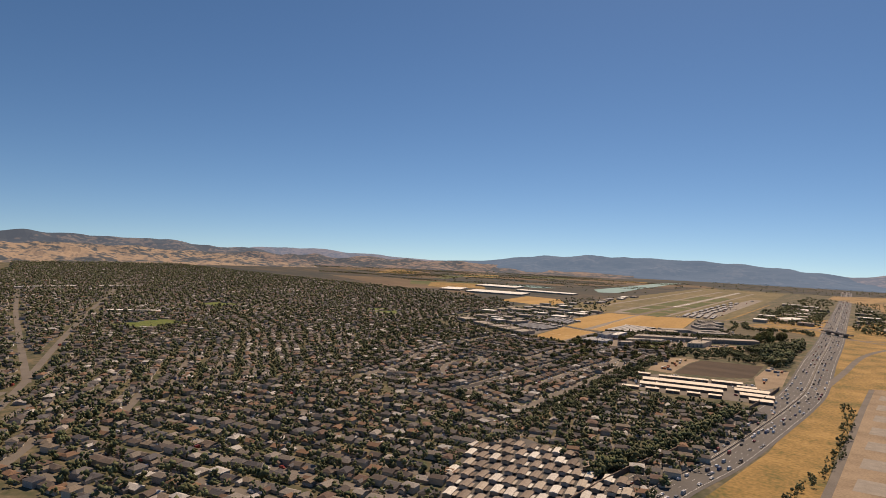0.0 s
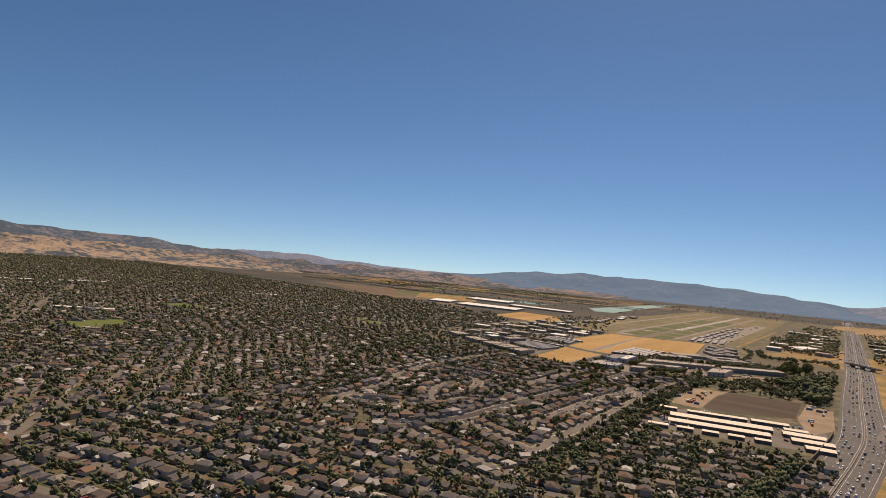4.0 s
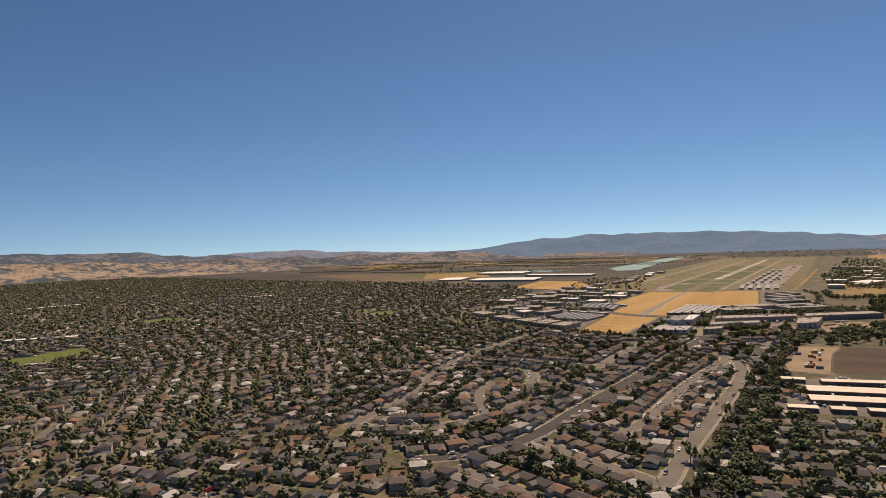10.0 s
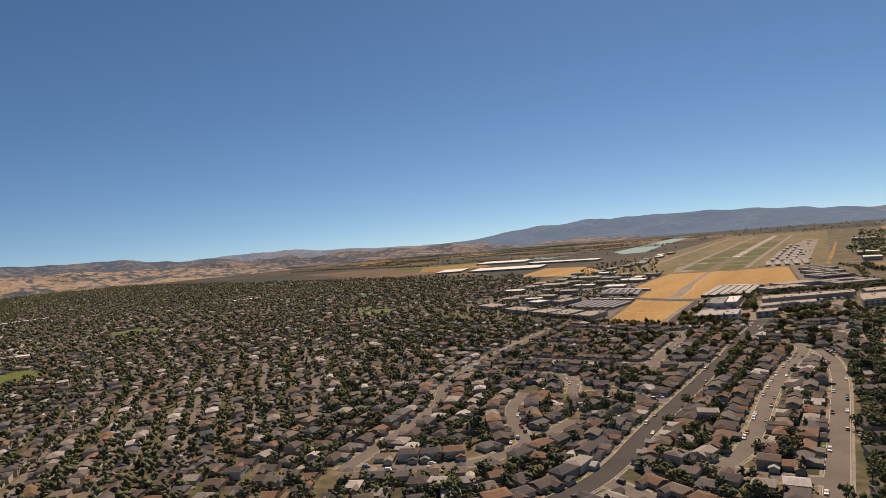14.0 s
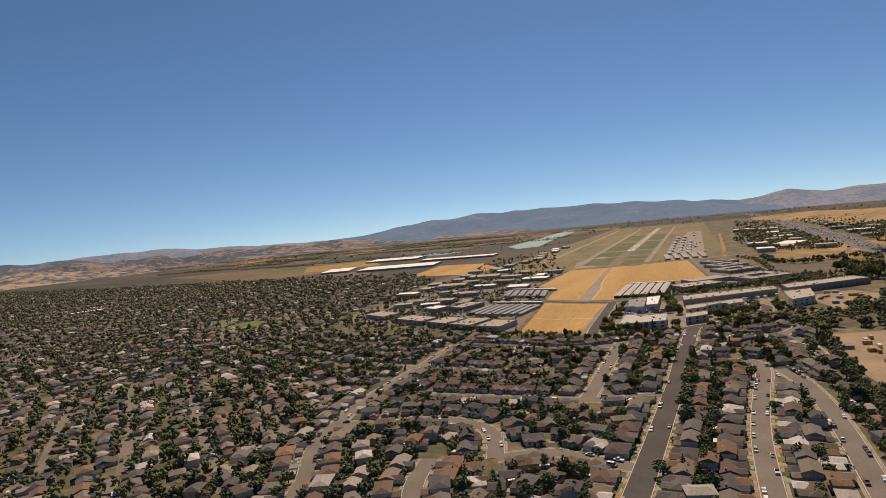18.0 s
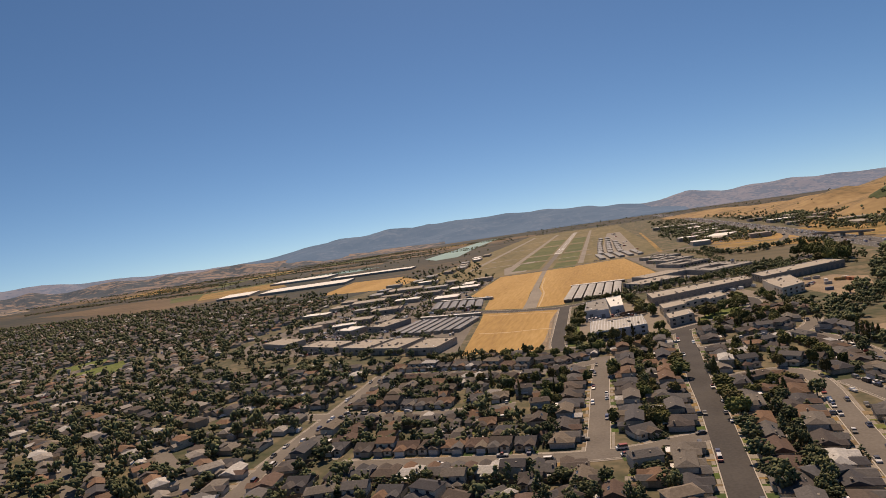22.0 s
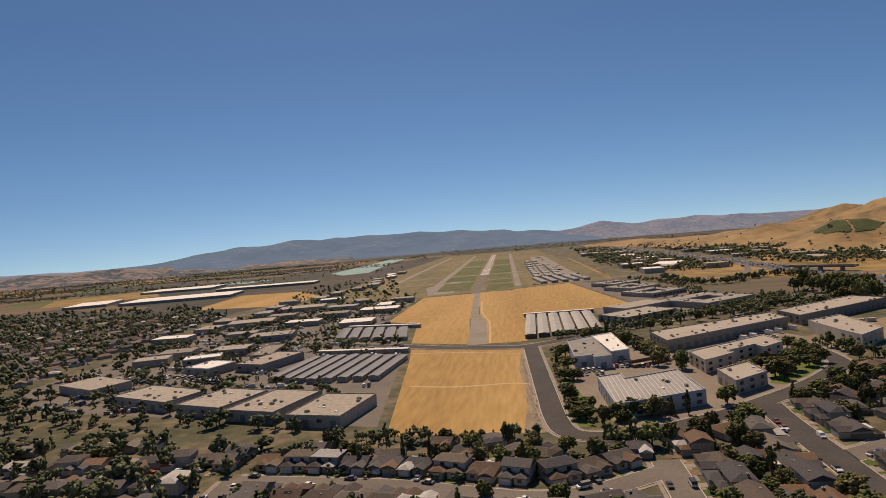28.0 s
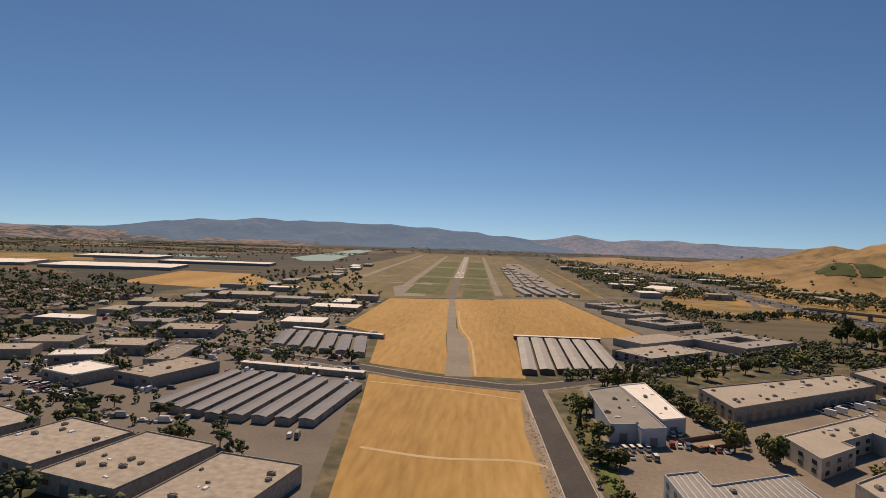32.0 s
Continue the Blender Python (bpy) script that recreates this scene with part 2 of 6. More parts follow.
CARS = [(0.75, 0.75, 0.74), (0.04, 0.04, 0.045), (0.35, 0.36, 0.37), (0.6, 0.6, 0.6), (0.1, 0.1, 0.11), (0.3, 0.05, 0.04), (0.08, 0.1, 0.18), (0.78, 0.77, 0.75), (0.2, 0.19, 0.17), (0.7, 0.69, 0.66)]
M_CAR = palette("car_paint", CARS, True, 0.35, 0.5, 0.5)
M_CARJ = palette("car_paint_far", CARS, False, 0.35, 0.5, 0.5)
M_TYRE = material("tyre", (0.02, 0.02, 0.02), (0.035, 0.035, 0.035), 3, 20)
M_FENCE = material("fence_wood", (0.16, 0.12, 0.085), (0.27, 0.21, 0.155), 0.5, 4)
M_POOL = material("pool_water", (0.10, 0.40, 0.44), (0.16, 0.50, 0.53), 0.4, 2, rough=0.1, spec=0.5)
M_YARDMIX = palette("front_yard", [(0.08, 0.12, 0.028), (0.15, 0.165, 0.05), (0.30, 0.20, 0.085), (0.20, 0.145, 0.085), (0.065, 0.10, 0.03), (0.26, 0.19, 0.11)], False, 0.95, 0.8)
M_KERB = material("kerb_concrete", (0.40, 0.36, 0.31), (0.52, 0.47, 0.41), 0.3, 2)
M_LAWN = material("lawn", (0.07, 0.11, 0.02), (0.17, 0.19, 0.05), 0.15, 1.2)


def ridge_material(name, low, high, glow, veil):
    """Far hills as a backdrop: kilometres of hazy air are put in as a faint glow of the veil's colour."""
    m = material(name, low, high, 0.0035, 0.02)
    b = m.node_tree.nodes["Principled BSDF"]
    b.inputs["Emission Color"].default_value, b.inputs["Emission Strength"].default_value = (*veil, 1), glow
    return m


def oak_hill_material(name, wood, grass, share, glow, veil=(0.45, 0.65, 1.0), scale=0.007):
    """Dry grass slopes with dark oak woods in the folds; glow and veil colour the hazy air in. share: how much is
    wooded.
    """
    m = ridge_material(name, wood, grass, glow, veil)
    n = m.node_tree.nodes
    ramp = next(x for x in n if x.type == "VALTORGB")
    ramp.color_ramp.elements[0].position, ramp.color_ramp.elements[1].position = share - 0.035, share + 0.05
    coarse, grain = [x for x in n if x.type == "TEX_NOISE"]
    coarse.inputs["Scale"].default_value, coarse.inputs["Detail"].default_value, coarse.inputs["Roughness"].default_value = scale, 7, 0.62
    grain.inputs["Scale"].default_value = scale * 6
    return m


# Haze is coloured in: bluish dark tones and a blue glow on every range.
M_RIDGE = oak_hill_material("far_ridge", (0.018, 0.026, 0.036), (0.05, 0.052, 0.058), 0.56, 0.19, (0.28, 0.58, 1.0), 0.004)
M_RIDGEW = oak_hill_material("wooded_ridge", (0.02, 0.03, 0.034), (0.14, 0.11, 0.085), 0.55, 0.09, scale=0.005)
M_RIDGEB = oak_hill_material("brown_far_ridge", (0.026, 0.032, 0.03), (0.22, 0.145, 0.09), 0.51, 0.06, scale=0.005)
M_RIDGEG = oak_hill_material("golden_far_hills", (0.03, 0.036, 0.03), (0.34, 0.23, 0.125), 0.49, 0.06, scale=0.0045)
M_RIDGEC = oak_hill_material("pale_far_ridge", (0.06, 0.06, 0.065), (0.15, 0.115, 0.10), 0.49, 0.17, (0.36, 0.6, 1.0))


# ---------------------------------------------------------------- builders
def mesh_from(name, verts, faces, mats):
    me = bpy.data.meshes.new(name)
    me.from_pydata([tuple(v) for v in verts], [], [tuple(f) for f in faces])
    for m in mats if isinstance(mats, (list, tuple)) else [mats]:
        me.materials.append(m)
    return me


def part(name, bm, material_, parent=None, label=""):
    """Links a bmesh as one mesh object under a thing or a part."""
    me = bpy.data.meshes.new(name)
    bm.normal_update()
    bm.to_mesh(me)
    bm.free()
    me.materials.append(material_)
    ob = new(name, me)
    ob.parent = parent
    return tagged(ob, label)


def box(bm, x0, y0, z0, x1, y1, z1, m=None):
    vs = [bm.verts.new((x, y, z)) for z in (z0, z1) for x, y in ((x0, y0), (x1, y0), (x1, y1), (x0, y1))]
    if m is not None:
        for v in vs:
            v.co = m @ v.co
    for f in ((3, 2, 1, 0), (4, 5, 6, 7), (0, 1, 5, 4), (1, 2, 6, 5), (2, 3, 7, 6), (3, 0, 4, 7)):
        bm.faces.new([vs[i] for i in f])
    return vs


def boxes(*rows):
    bm = bmesh.new()
    for r in rows:
        box(bm, *r)
    return bm


def sheet(name, points, z, mat, label, category, kind="structure", depth=0.0):
    """A flat polygon of the setting, with a skirt where depth is given."""
    bm = bmesh.new()
    top = [bm.verts.new((x, y, z)) for x, y in points]
    f = bm.faces.new(top)
    bm.normal_update()
    if f.normal.z < 0:
        f.normal_flip()
    if depth:
        low = [bm.verts.new((x, y, z - depth)) for x, y in points]
        for i in range(len(top)):
            j = (i + 1) % len(top)
            bm.faces.new((top[i], top[j], low[j], low[i]))
    bmesh.ops.triangulate(bm, faces=[g for g in bm.faces if len(g.verts) > 4])
    return tagged(part(name, bm, mat), label, category, kind=kind)


def smooth(points, steps=6):
    """A Catmull-Rom line through the points."""
    p = [Vector((*q, 0)) if len(q) == 2 else Vector(q) for q in points]
    p = [2 * p[0] - p[1]] + p + [2 * p[-1] - p[-2]]
    out = []
    for i in range(1, len(p) - 2):
        a, b, c, d = p[i - 1], p[i], p[i + 1], p[i + 2]
        for k in range(steps):
            t = k / steps
            out.append(0.5 * (2 * b + (c - a) * t + (2 * a - 5 * b + 4 * c - d) * t * t + (3 * b - a - 3 * c + d) * t**3))
    out.append(p[-2])
    return out


def ribbon(line, offset, width, z, bm=None, rise=0.0):
    """A strip along a line, centred offset metres to its right; rise gives it raised sides."""
    bm = bm or bmesh.new()
    prev = None
    for i, p in enumerate(line):
        d = (line[min(i + 1, len(line) - 1)] - line[max(i - 1, 0)]).normalized()
        side = Vector((d.y, -d.x, 0))
        a, b = p + side * (offset - width / 2), p + side * (offset + width / 2)
        row = [bm.verts.new((a.x, a.y, z + a.z)), bm.verts.new((b.x, b.y, z + b.z))]
        if rise:
            row = [bm.verts.new((a.x, a.y, z + a.z - rise))] + row + [bm.verts.new((b.x, b.y, z + b.z - rise))]
        if prev:
            for k in range(len(row) - 1):
                bm.faces.new((prev[k], prev[k + 1], row[k + 1], row[k]))
        prev = row
    for f in bm.faces:
        f.normal_update()
        if f.normal.z < -0.01:
            f.normal_flip()
    return bm


def scatter(name, template, places, mats):
    """Many copies of small meshes joined into one. template: list of (verts, faces, slots); places: rows x, y, z, turn, sx, sy, sz, which."""
    vs, fs, ms, base = [], [], [], 0
    temps = [(np.array(v, float), f, m) for v, f, m in template]
    for x, y, z, turn, sx, sy, sz, which in places:
        v, f, m = temps[which]
        c, s = math.cos(turn), math.sin(turn)
        w = v * (sx, sy, sz)
        vs.append(np.stack([c * w[:, 0] - s * w[:, 1] + x, s * w[:, 0] + c * w[:, 1] + y, w[:, 2] + z], 1))
        fs.extend([tuple(i + base for i in g) for g in f])
        ms.extend(m)
        base += len(v)
    me = bpy.data.meshes.new(name)
    me.from_pydata(np.concatenate(vs).tolist(), [], fs)
    for m in mats:
        me.materials.append(m)
    me.polygons.foreach_set("material_index", ms)
    if "tree" in name:
        me.polygons.foreach_set("use_smooth", [True] * len(fs))
    return new(name, me)


def inside(x, y, poly):
    hit_, j = False, len(poly) - 1
    for i in range(len(poly)):
        (xi, yi), (xj, yj) = poly[i], poly[j]
        if (yi > y) != (yj > y) and x < (xj - xi) * (y - yi) / (yj - yi) + xi:
            hit_ = not hit_
        j = i
    return hit_


def away(x, y, line):
    """Distance from a polyline of vectors, and its direction there."""
    best, turn = 1e9, 0.0
    for a, b in zip(line, line[1:]):
        dx, dy = b.x - a.x, b.y - a.y
        t = max(0.0, min(1.0, ((x - a.x) * dx + (y - a.y) * dy) / (dx * dx + dy * dy + 1e-9)))
        d = math.hypot(x - a.x - t * dx, y - a.y - t * dy)
        if d < best:
            best, turn = d, math.atan2(dy, dx)
    return best, turn


def thing(name, x, y, turn, label, category, group="", z=0.0):
    ob = new(name)
    ob.empty_display_size = 0.5
    ob.matrix_basis = pose(x, y, z, 0, 0, math.degrees(turn))
    return tagged(ob, label, category, group)


# ---------------------------------------------------------------- ground, fields, water
SUBURB_END = [(-3500, 850), (-2900, 700), (-1600, 560), (-1000, 500), (-700, 400), (-400, 330), (-360, -60), (-340, -190)]
sheet("ground", [(-4900, -3200), (4900, -3200), (4900, 5200), (-4900, 5200)], 0.0, M_LAND, "flat valley floor of dry soil and low scrub", "ground")
sheet("dry_plain", [(-4800, 900), (-2900, 700), (-1600, 560), (-1000, 500), (-700, 400), (-420, 330), (-330, 700), (-330, 2300), (1200, 2300), (1200, 4500), (-4800, 4500)], 0.04, M_PLAIN, "dull brown dry plain before the hills", "field")
FIELD_W = [(-142, 163), (-142, 394), (-68, 410), (-55, 130), (-44, 4), (-93, 24), (-106, 129)]
FIELD_E = [(-66, 415), (66, 470), (108, 171), (62, 163), (-2, 144), (-1, 5), (-33, 3), (-46, 150)]
FIELD_S = [(-63, -203), (13, -206), (9, -170), (5, -110), (-1, -40), (-5, -27), (-62, -14), (-88, -3), (-80, -60)]
sheet("grass_field", FIELD_W, 0.08, M_STRAW, "mown golden dry grass beside the paved approach strip", "field")
sheet("grass_field", FIELD_E, 0.08, M_STRAW, "golden dry grass between paved strip and metal sheds", "field")
sheet("grass_field", FIELD_S, 0.08, M_STRAW, "golden dry grass field beside the industrial road", "field")
sheet("dry_land", [(150, 140), (250, 130), (340, 60), (372, 60), (368, 480), (330, 700), (150, 700), (120, 480), (140, 300)], 0.03, M_YARD, "patchy dry land with shrubs beside the offices", "field")
sheet("dry_land", [(420, 0), (1400, 0), (1500, 900), (430, 900)], 0.03, M_STRAW2, "golden dry land across the motorway", "field")
tagged(part("field_track", ribbon(smooth([(-68, -118), (-40, -124), (-10, -122), (4, -130)]), 0, 2.2, 0.11), M_TRACK), "bare tan wheel track through dry grass", "track", kind="structure")
tagged(part("field_track", ribbon(smooth([(-84, -20), (-50, -26), (-8, -40)]), 0, 1.6, 0.11), M_TRACK), "bare tan wheel track through dry grass", "track", kind="structure")
tagged(part("field_track", ribbon(smooth([(10, -198), (4, -120), (-3, -45)]), 0, 3.0, 0.115), M_TRACK), "bare tan wheel track through dry grass", "track", kind="structure")
tagged(part("field_track", ribbon(smooth([(-29, 6), (-35, 112), (-46, 186), (-54, 300)]), 0, 1.6, 0.115), M_TRACK), "bare tan wheel track through dry grass", "track", kind="structure")
sheet("infield", [(-335, 425), (-142, 398), (66, 474), (140, 480), (60, 2200), (-330, 2200)], 0.05, M_INFIELD, "patchy green and tan airfield grass", "field")
sheet("bare_verge", [(-5, -206), (12, -206), (8, -160), (4, -100), (1, -40), (-6, -40), (-7, -90), (-4, -130), (-3, -170)], 0.1, M_DIRT, "worn bare dirt edge beside the road", "ground")
sheet("grass_field", [(-523, 449), (-361, 420), (-340, 540), (-430, 690), (-560, 700)], 0.08, M_STRAW, "distant golden field beside pale greenhouses", "field")
sheet("ploughed_field", [(188, 385), (176, 300), (206, 219), (232, 183), (286, 199), (345, 285), (340, 330), (300, 370)], 0.08, M_FALLOW, "brown fallow field beside the motorway ramp", "field")
sheet("ploughed_field", [(240, -345), (236, -250), (243, -205), (326, -180), (330, -300), (292, -328)], 0.08, M_PLOUGH, "dark brown ploughed field behind storage sheds", "field")
sheet("dirt_lot", [(205, -350), (238, -352), (234, -250), (240, -200), (200, -215), (196, -300)], 0.08, M_DIRT, "bare tan dirt lot with parked machines", "ground")
sheet("dirt_lot", [(332, -180), (362, -200), (370, -330), (350, -385), (332, -300)], 0.08, M_DIRT, "bare dirt yard beside the motorway", "ground")
sheet("dirt_lot", [(207, -32), (219, -5), (255, 18), (275, -10), (262, -60), (236, -108), (224, -104), (216, -66)], 0.085, M_DIRT, "bare tan storage lot with freight boxes", "ground")
sheet("office_lawn", [(128, -112), (145, -106), (156, -108), (150, -122), (118, -150), (113, -146)], 0.1, M_LAWN, "green lawn with young trees beside the curving road", "lawn")
LAKE = [(-587, 1359), (-600, 1841), (-632, 2524), (-560, 2650), (-500, 1783), (-440, 1250), (-500, 1200)]
sheet("rusty_field", [(-1800, 900), (-1490, 1060), (-1240, 1150), (-930, 690), (-1100, 560), (-1350, 700)], 0.08, M_RUST, "rusty brown dry pasture on the plain", "field")
sheet("pale_field", [(-900, 640), (-720, 520), (-660, 560), (-840, 690)], 0.08, M_RUST, "tan field edge beside greenhouses", "field")
sheet("lake", LAKE, 0.36, M_WATER, "pale green still quarry lake", "water")
sheet("lake", [(-760, 1150), (-720, 1260), (-860, 1300), (-960, 1220)], 0.36, M_WATER, "narrow grey green pond on the plain", "water")
sheet("dry_verge", [(370, -1200), (380, -800), (400, -640), (405, -480), (402, -330), (400, -257), (392, 40), (400, 330), (520, 340), (540, -200), (462, -255), (446, -620), (440, -1200)], 0.08, M_STRAW2, "golden dry grass bank beside the motorway", "field")
sheet("interchange_grass", [(185, 450), (215, 405), (345, 335), (395, 300), (470, 360), (480, 620), (330, 720), (300, 570), (215, 495)], 0.072, M_STRAW2, "open golden dry grass round the motorway ramps", "field")
sheet("interchange_grass", [(200, 480), (230, 462), (300, 500), (356, 467), (350, 380), (300, 385), (225, 420)], 0.085, M_STRAW2, "golden dry grass before the road bridge", "field")
sheet("interchange_grass", [(300, 560), (345, 700), (350, 470), (318, 490)], 0.085, M_STRAW, "golden dry grass between motorway ramps", "field")
sheet("road_bank", [(120, 1265), (124, 943), (127, 581), (128, 495), (135, 500), (134, 746), (126, 1265)], 0.09, M_STRAW2, "golden dry bank along the airfield road", "field")
sheet("interchange_grass", [(210, 880), (300, 820), (372, 800), (368, 470), (345, 470), (250, 500), (190, 560)], 0.08, M_STRAW2, "golden dry grass between motorway ramps", "field")
sheet("interchange_grass", [(410, 440), (620, 330), (760, 520), (680, 760), (420, 780)], 0.08, M_STRAW2, "golden dry grass inside the motorway loop", "field")
sheet("building_site", [(462, -250), (560, -220), (640, -1200), (444, -1200), (450, -640)], 0.10, M_DIRT, "graded dirt building site with new plots", "ground")
for i in range(9):
    y = -290 - i * 62
    sheet("building_pad", [(472 - i * 1.5, y), (492 - i * 1.5, y + 2), (490 - i * 1.5, y - 30), (470 - i * 1.5, y - 32)], 0.14, M_CONC, "grey concrete pad on the graded site", "pad")
part("site_road", ribbon(smooth([(462, -255), (456, -420), (450, -640), (442, -900), (440, -1200)]), 0, 6, 0.13), M_ROAD)
part("site_road", ribbon(smooth([(512, -255), (508, -520), (500, -800), (498, -1200)]), 0, 9, 0.13), M_DARK)

PLOT = random.Random(9)
for i in range(46):
    x, y = PLOT.uniform(-2400, -430), PLOT.uniform(820, 2500)
    if y < 760 - (x + 700) * 0.35 or -1020 < x < -380 and y < 1240 or inside(x, y, LAKE):
        continue
    w, d, an = PLOT.uniform(60, 190), PLOT.uniform(60, 200), PLOT.uniform(0.3, 0.7)
    c_, s_ = math.cos(an), math.sin(an)
    kind_ = PLOT.choice((0, 0, 0, 1, 2))
    sheet("plain_field", [(x + c_ * u - s_ * v, y + s_ * u + c_ * v) for u, v in ((-w, -d), (w, -d), (w, d), (-w, d))], 0.07 + 0.004 * i, (M_RUST, M_STRAW2, M_GREENIN)[kind_], ("rusty brown dry pasture", "tan dry field", "dull green field")[kind_] + " on the plain", "field")

# ---------------------------------------------------------------- hills
def hill_range(name, crest, reach, rows, mat, label, rough_=0.35, grain=0.0025, back=False):
    """A range of hills: a crest line with slopes that run down towards the plain, folded by noise."""
    line = smooth(crest, 10)
    bm, prev = bmesh.new(), None
    for i, p in enumerate(line):
        d = (line[min(i + 1, len(line) - 1)] - line[max(i - 1, 0)])
        side = Vector((d.y, -d.x, 0)).normalized()
        row = []
        for j in range(rows + 2):
            s = j / rows
            q = Vector((p.x, p.y, 0)) + side * reach * (1 - s)
            f = noise.fractal(Vector((q.x * grain, q.y * grain, 3.1)), 1.0, 2.0, 5)
            h = p.z * min(s, 1.0) ** 1.25 * (1 + rough_ * f * (1.2 - min(s, 1.0)) * 2)
            h += p.z * 0.10 * noise.noise(Vector((q.x * 0.006, q.y * 0.006, 9))) * min(s, 1.0)
            if j == rows + 1:
                h = p.z * 0.3
            row.append(bm.verts.new((q.x, q.y, h if j else -6)))
        if prev:
            for j in range(rows + 1):
                bm.faces.new((prev[j], row[j], row[j + 1], prev[j + 1]))
        prev = row
    bmesh.ops.recalc_face_normals(bm, faces=bm.faces)
    if sum(f.normal.z for f in bm.faces) < 0:
        bmesh.ops.reverse_faces(bm, faces=bm.faces)
    return tagged(part(name, bm, mat), label, "hills", kind="structure")


def crest_line(*rows):
    """Crest points from bearing (degrees from +y), distance and height."""
    return [(r * math.sin(radians(a_)), r * math.cos(radians(a_)), h) for a_, r, h in rows]


# The haze on these ranges is only their materials' tint and glow.
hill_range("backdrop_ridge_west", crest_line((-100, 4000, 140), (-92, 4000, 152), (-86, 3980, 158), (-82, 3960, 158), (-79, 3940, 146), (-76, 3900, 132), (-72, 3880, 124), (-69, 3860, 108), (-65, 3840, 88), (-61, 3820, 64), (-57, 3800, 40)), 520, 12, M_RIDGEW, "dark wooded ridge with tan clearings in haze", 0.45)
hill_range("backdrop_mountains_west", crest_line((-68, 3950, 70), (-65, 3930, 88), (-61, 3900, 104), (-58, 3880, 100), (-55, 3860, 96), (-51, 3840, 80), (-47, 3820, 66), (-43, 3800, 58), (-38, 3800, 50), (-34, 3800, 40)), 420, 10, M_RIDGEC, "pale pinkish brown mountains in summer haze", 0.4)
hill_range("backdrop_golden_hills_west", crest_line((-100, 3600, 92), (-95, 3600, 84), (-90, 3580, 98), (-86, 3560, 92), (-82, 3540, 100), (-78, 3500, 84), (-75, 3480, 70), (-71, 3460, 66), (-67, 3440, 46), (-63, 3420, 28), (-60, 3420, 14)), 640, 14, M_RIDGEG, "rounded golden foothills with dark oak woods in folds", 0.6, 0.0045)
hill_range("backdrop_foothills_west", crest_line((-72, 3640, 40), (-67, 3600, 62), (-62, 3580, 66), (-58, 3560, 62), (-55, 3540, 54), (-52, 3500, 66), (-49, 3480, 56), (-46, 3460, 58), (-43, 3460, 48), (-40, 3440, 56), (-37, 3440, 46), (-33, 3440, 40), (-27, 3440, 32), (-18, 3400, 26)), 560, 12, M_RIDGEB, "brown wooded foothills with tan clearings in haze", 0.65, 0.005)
hill_range("backdrop_ridge_ahead", [(-2500, 2720, 50), (-2189, 2929, 70), (-1973, 3059, 104), (-1782, 3164, 126), (-1682, 3214, 131), (-1463, 3314, 139), (-1300, 3380, 136), (-1138, 3439, 138), (-785, 3547, 130), (-382, 3636, 116), (-9, 3687, 96), (240, 3700, 74), (480, 3700, 60)], 520, 12, M_RIDGE, "long wooded ridge, summer haze put into its dark blue colour", 0.4)
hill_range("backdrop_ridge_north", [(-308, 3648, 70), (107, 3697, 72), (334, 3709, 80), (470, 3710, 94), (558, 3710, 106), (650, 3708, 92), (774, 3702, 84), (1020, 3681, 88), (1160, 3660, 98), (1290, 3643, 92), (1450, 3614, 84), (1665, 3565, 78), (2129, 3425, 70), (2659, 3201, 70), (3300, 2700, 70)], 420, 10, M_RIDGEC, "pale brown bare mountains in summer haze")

BUMPS = [(753, 1399, 54, 190), (880, 1123, 90, 200), (690, 1620, 30, 190), (1020, 990, 96, 240), (632, 832, 62, 95), (735, 745, 66, 95), (600, 1850, 20, 200), (1350, 900, 104, 330), (1000, 1500, 84, 260), (460, 2150, 16, 220), (1500, 1500, 104, 380)]


def gold_height(x, y):
    h = 0.0
    for bx, by, bh, br in BUMPS:
        d2 = ((x - bx) ** 2 + (y - by) ** 2) / (br * br)
        h += (bh * math.exp(-d2 * 1.1) * max(0.2, 1 + 0.28 * noise.fractal(Vector((x * 0.006, y * 0.006, 1)), 1.0, 2.0, 4))) ** 4
    return h ** 0.25 - 3.0


def relief(name, x0, y0, x1, y1, step, lift, mat, label, category, keep=None):
    bm = bmesh.new()
    nx, ny = int((x1 - x0) / step), int((y1 - y0) / step)
    grid = [[bm.verts.new((x0 + i * step, y0 + j * step, gold_height(x0 + i * step, y0 + j * step) + lift)) for i in range(nx + 1)] for j in range(ny + 1)]
    for j in range(ny):
        for i in range(nx):
            if keep is None or keep(x0 + (i + 0.5) * step, y0 + (j + 0.5) * step):
                bm.faces.new((grid[j][i], grid[j][i + 1], grid[j + 1][i + 1], grid[j + 1][i]))
    bmesh.ops.delete(bm, geom=[v for v in bm.verts if not v.link_faces], context="VERTS")
    for f in bm.faces:
        f.smooth = True
    return tagged(part(name, bm, mat), label, category, kind="structure")


relief("golden_hills", 250, 620, 2200, 2500, 18, 0, M_HILLG, "rounded hills of golden dry grass", "hills")
relief("vineyard", 560, 760, 710, 900, 5, 1.0, M_VINE, "green vineyard rows on a golden hill", "vineyard", lambda x, y: math.hypot(x - 630, y - 822) < 58 and abs((x - 630) - 0.3 * (y - 822)) > 3)
relief("vineyard", 660, 660, 800, 820, 5, 1.0, M_VINE, "green vineyard rows on a golden hill", "vineyard", lambda x, y: math.hypot((x - 730) / 1.1, y - 737) < 52 and abs((x - 730) + 0.5 * (y - 737)) > 3)
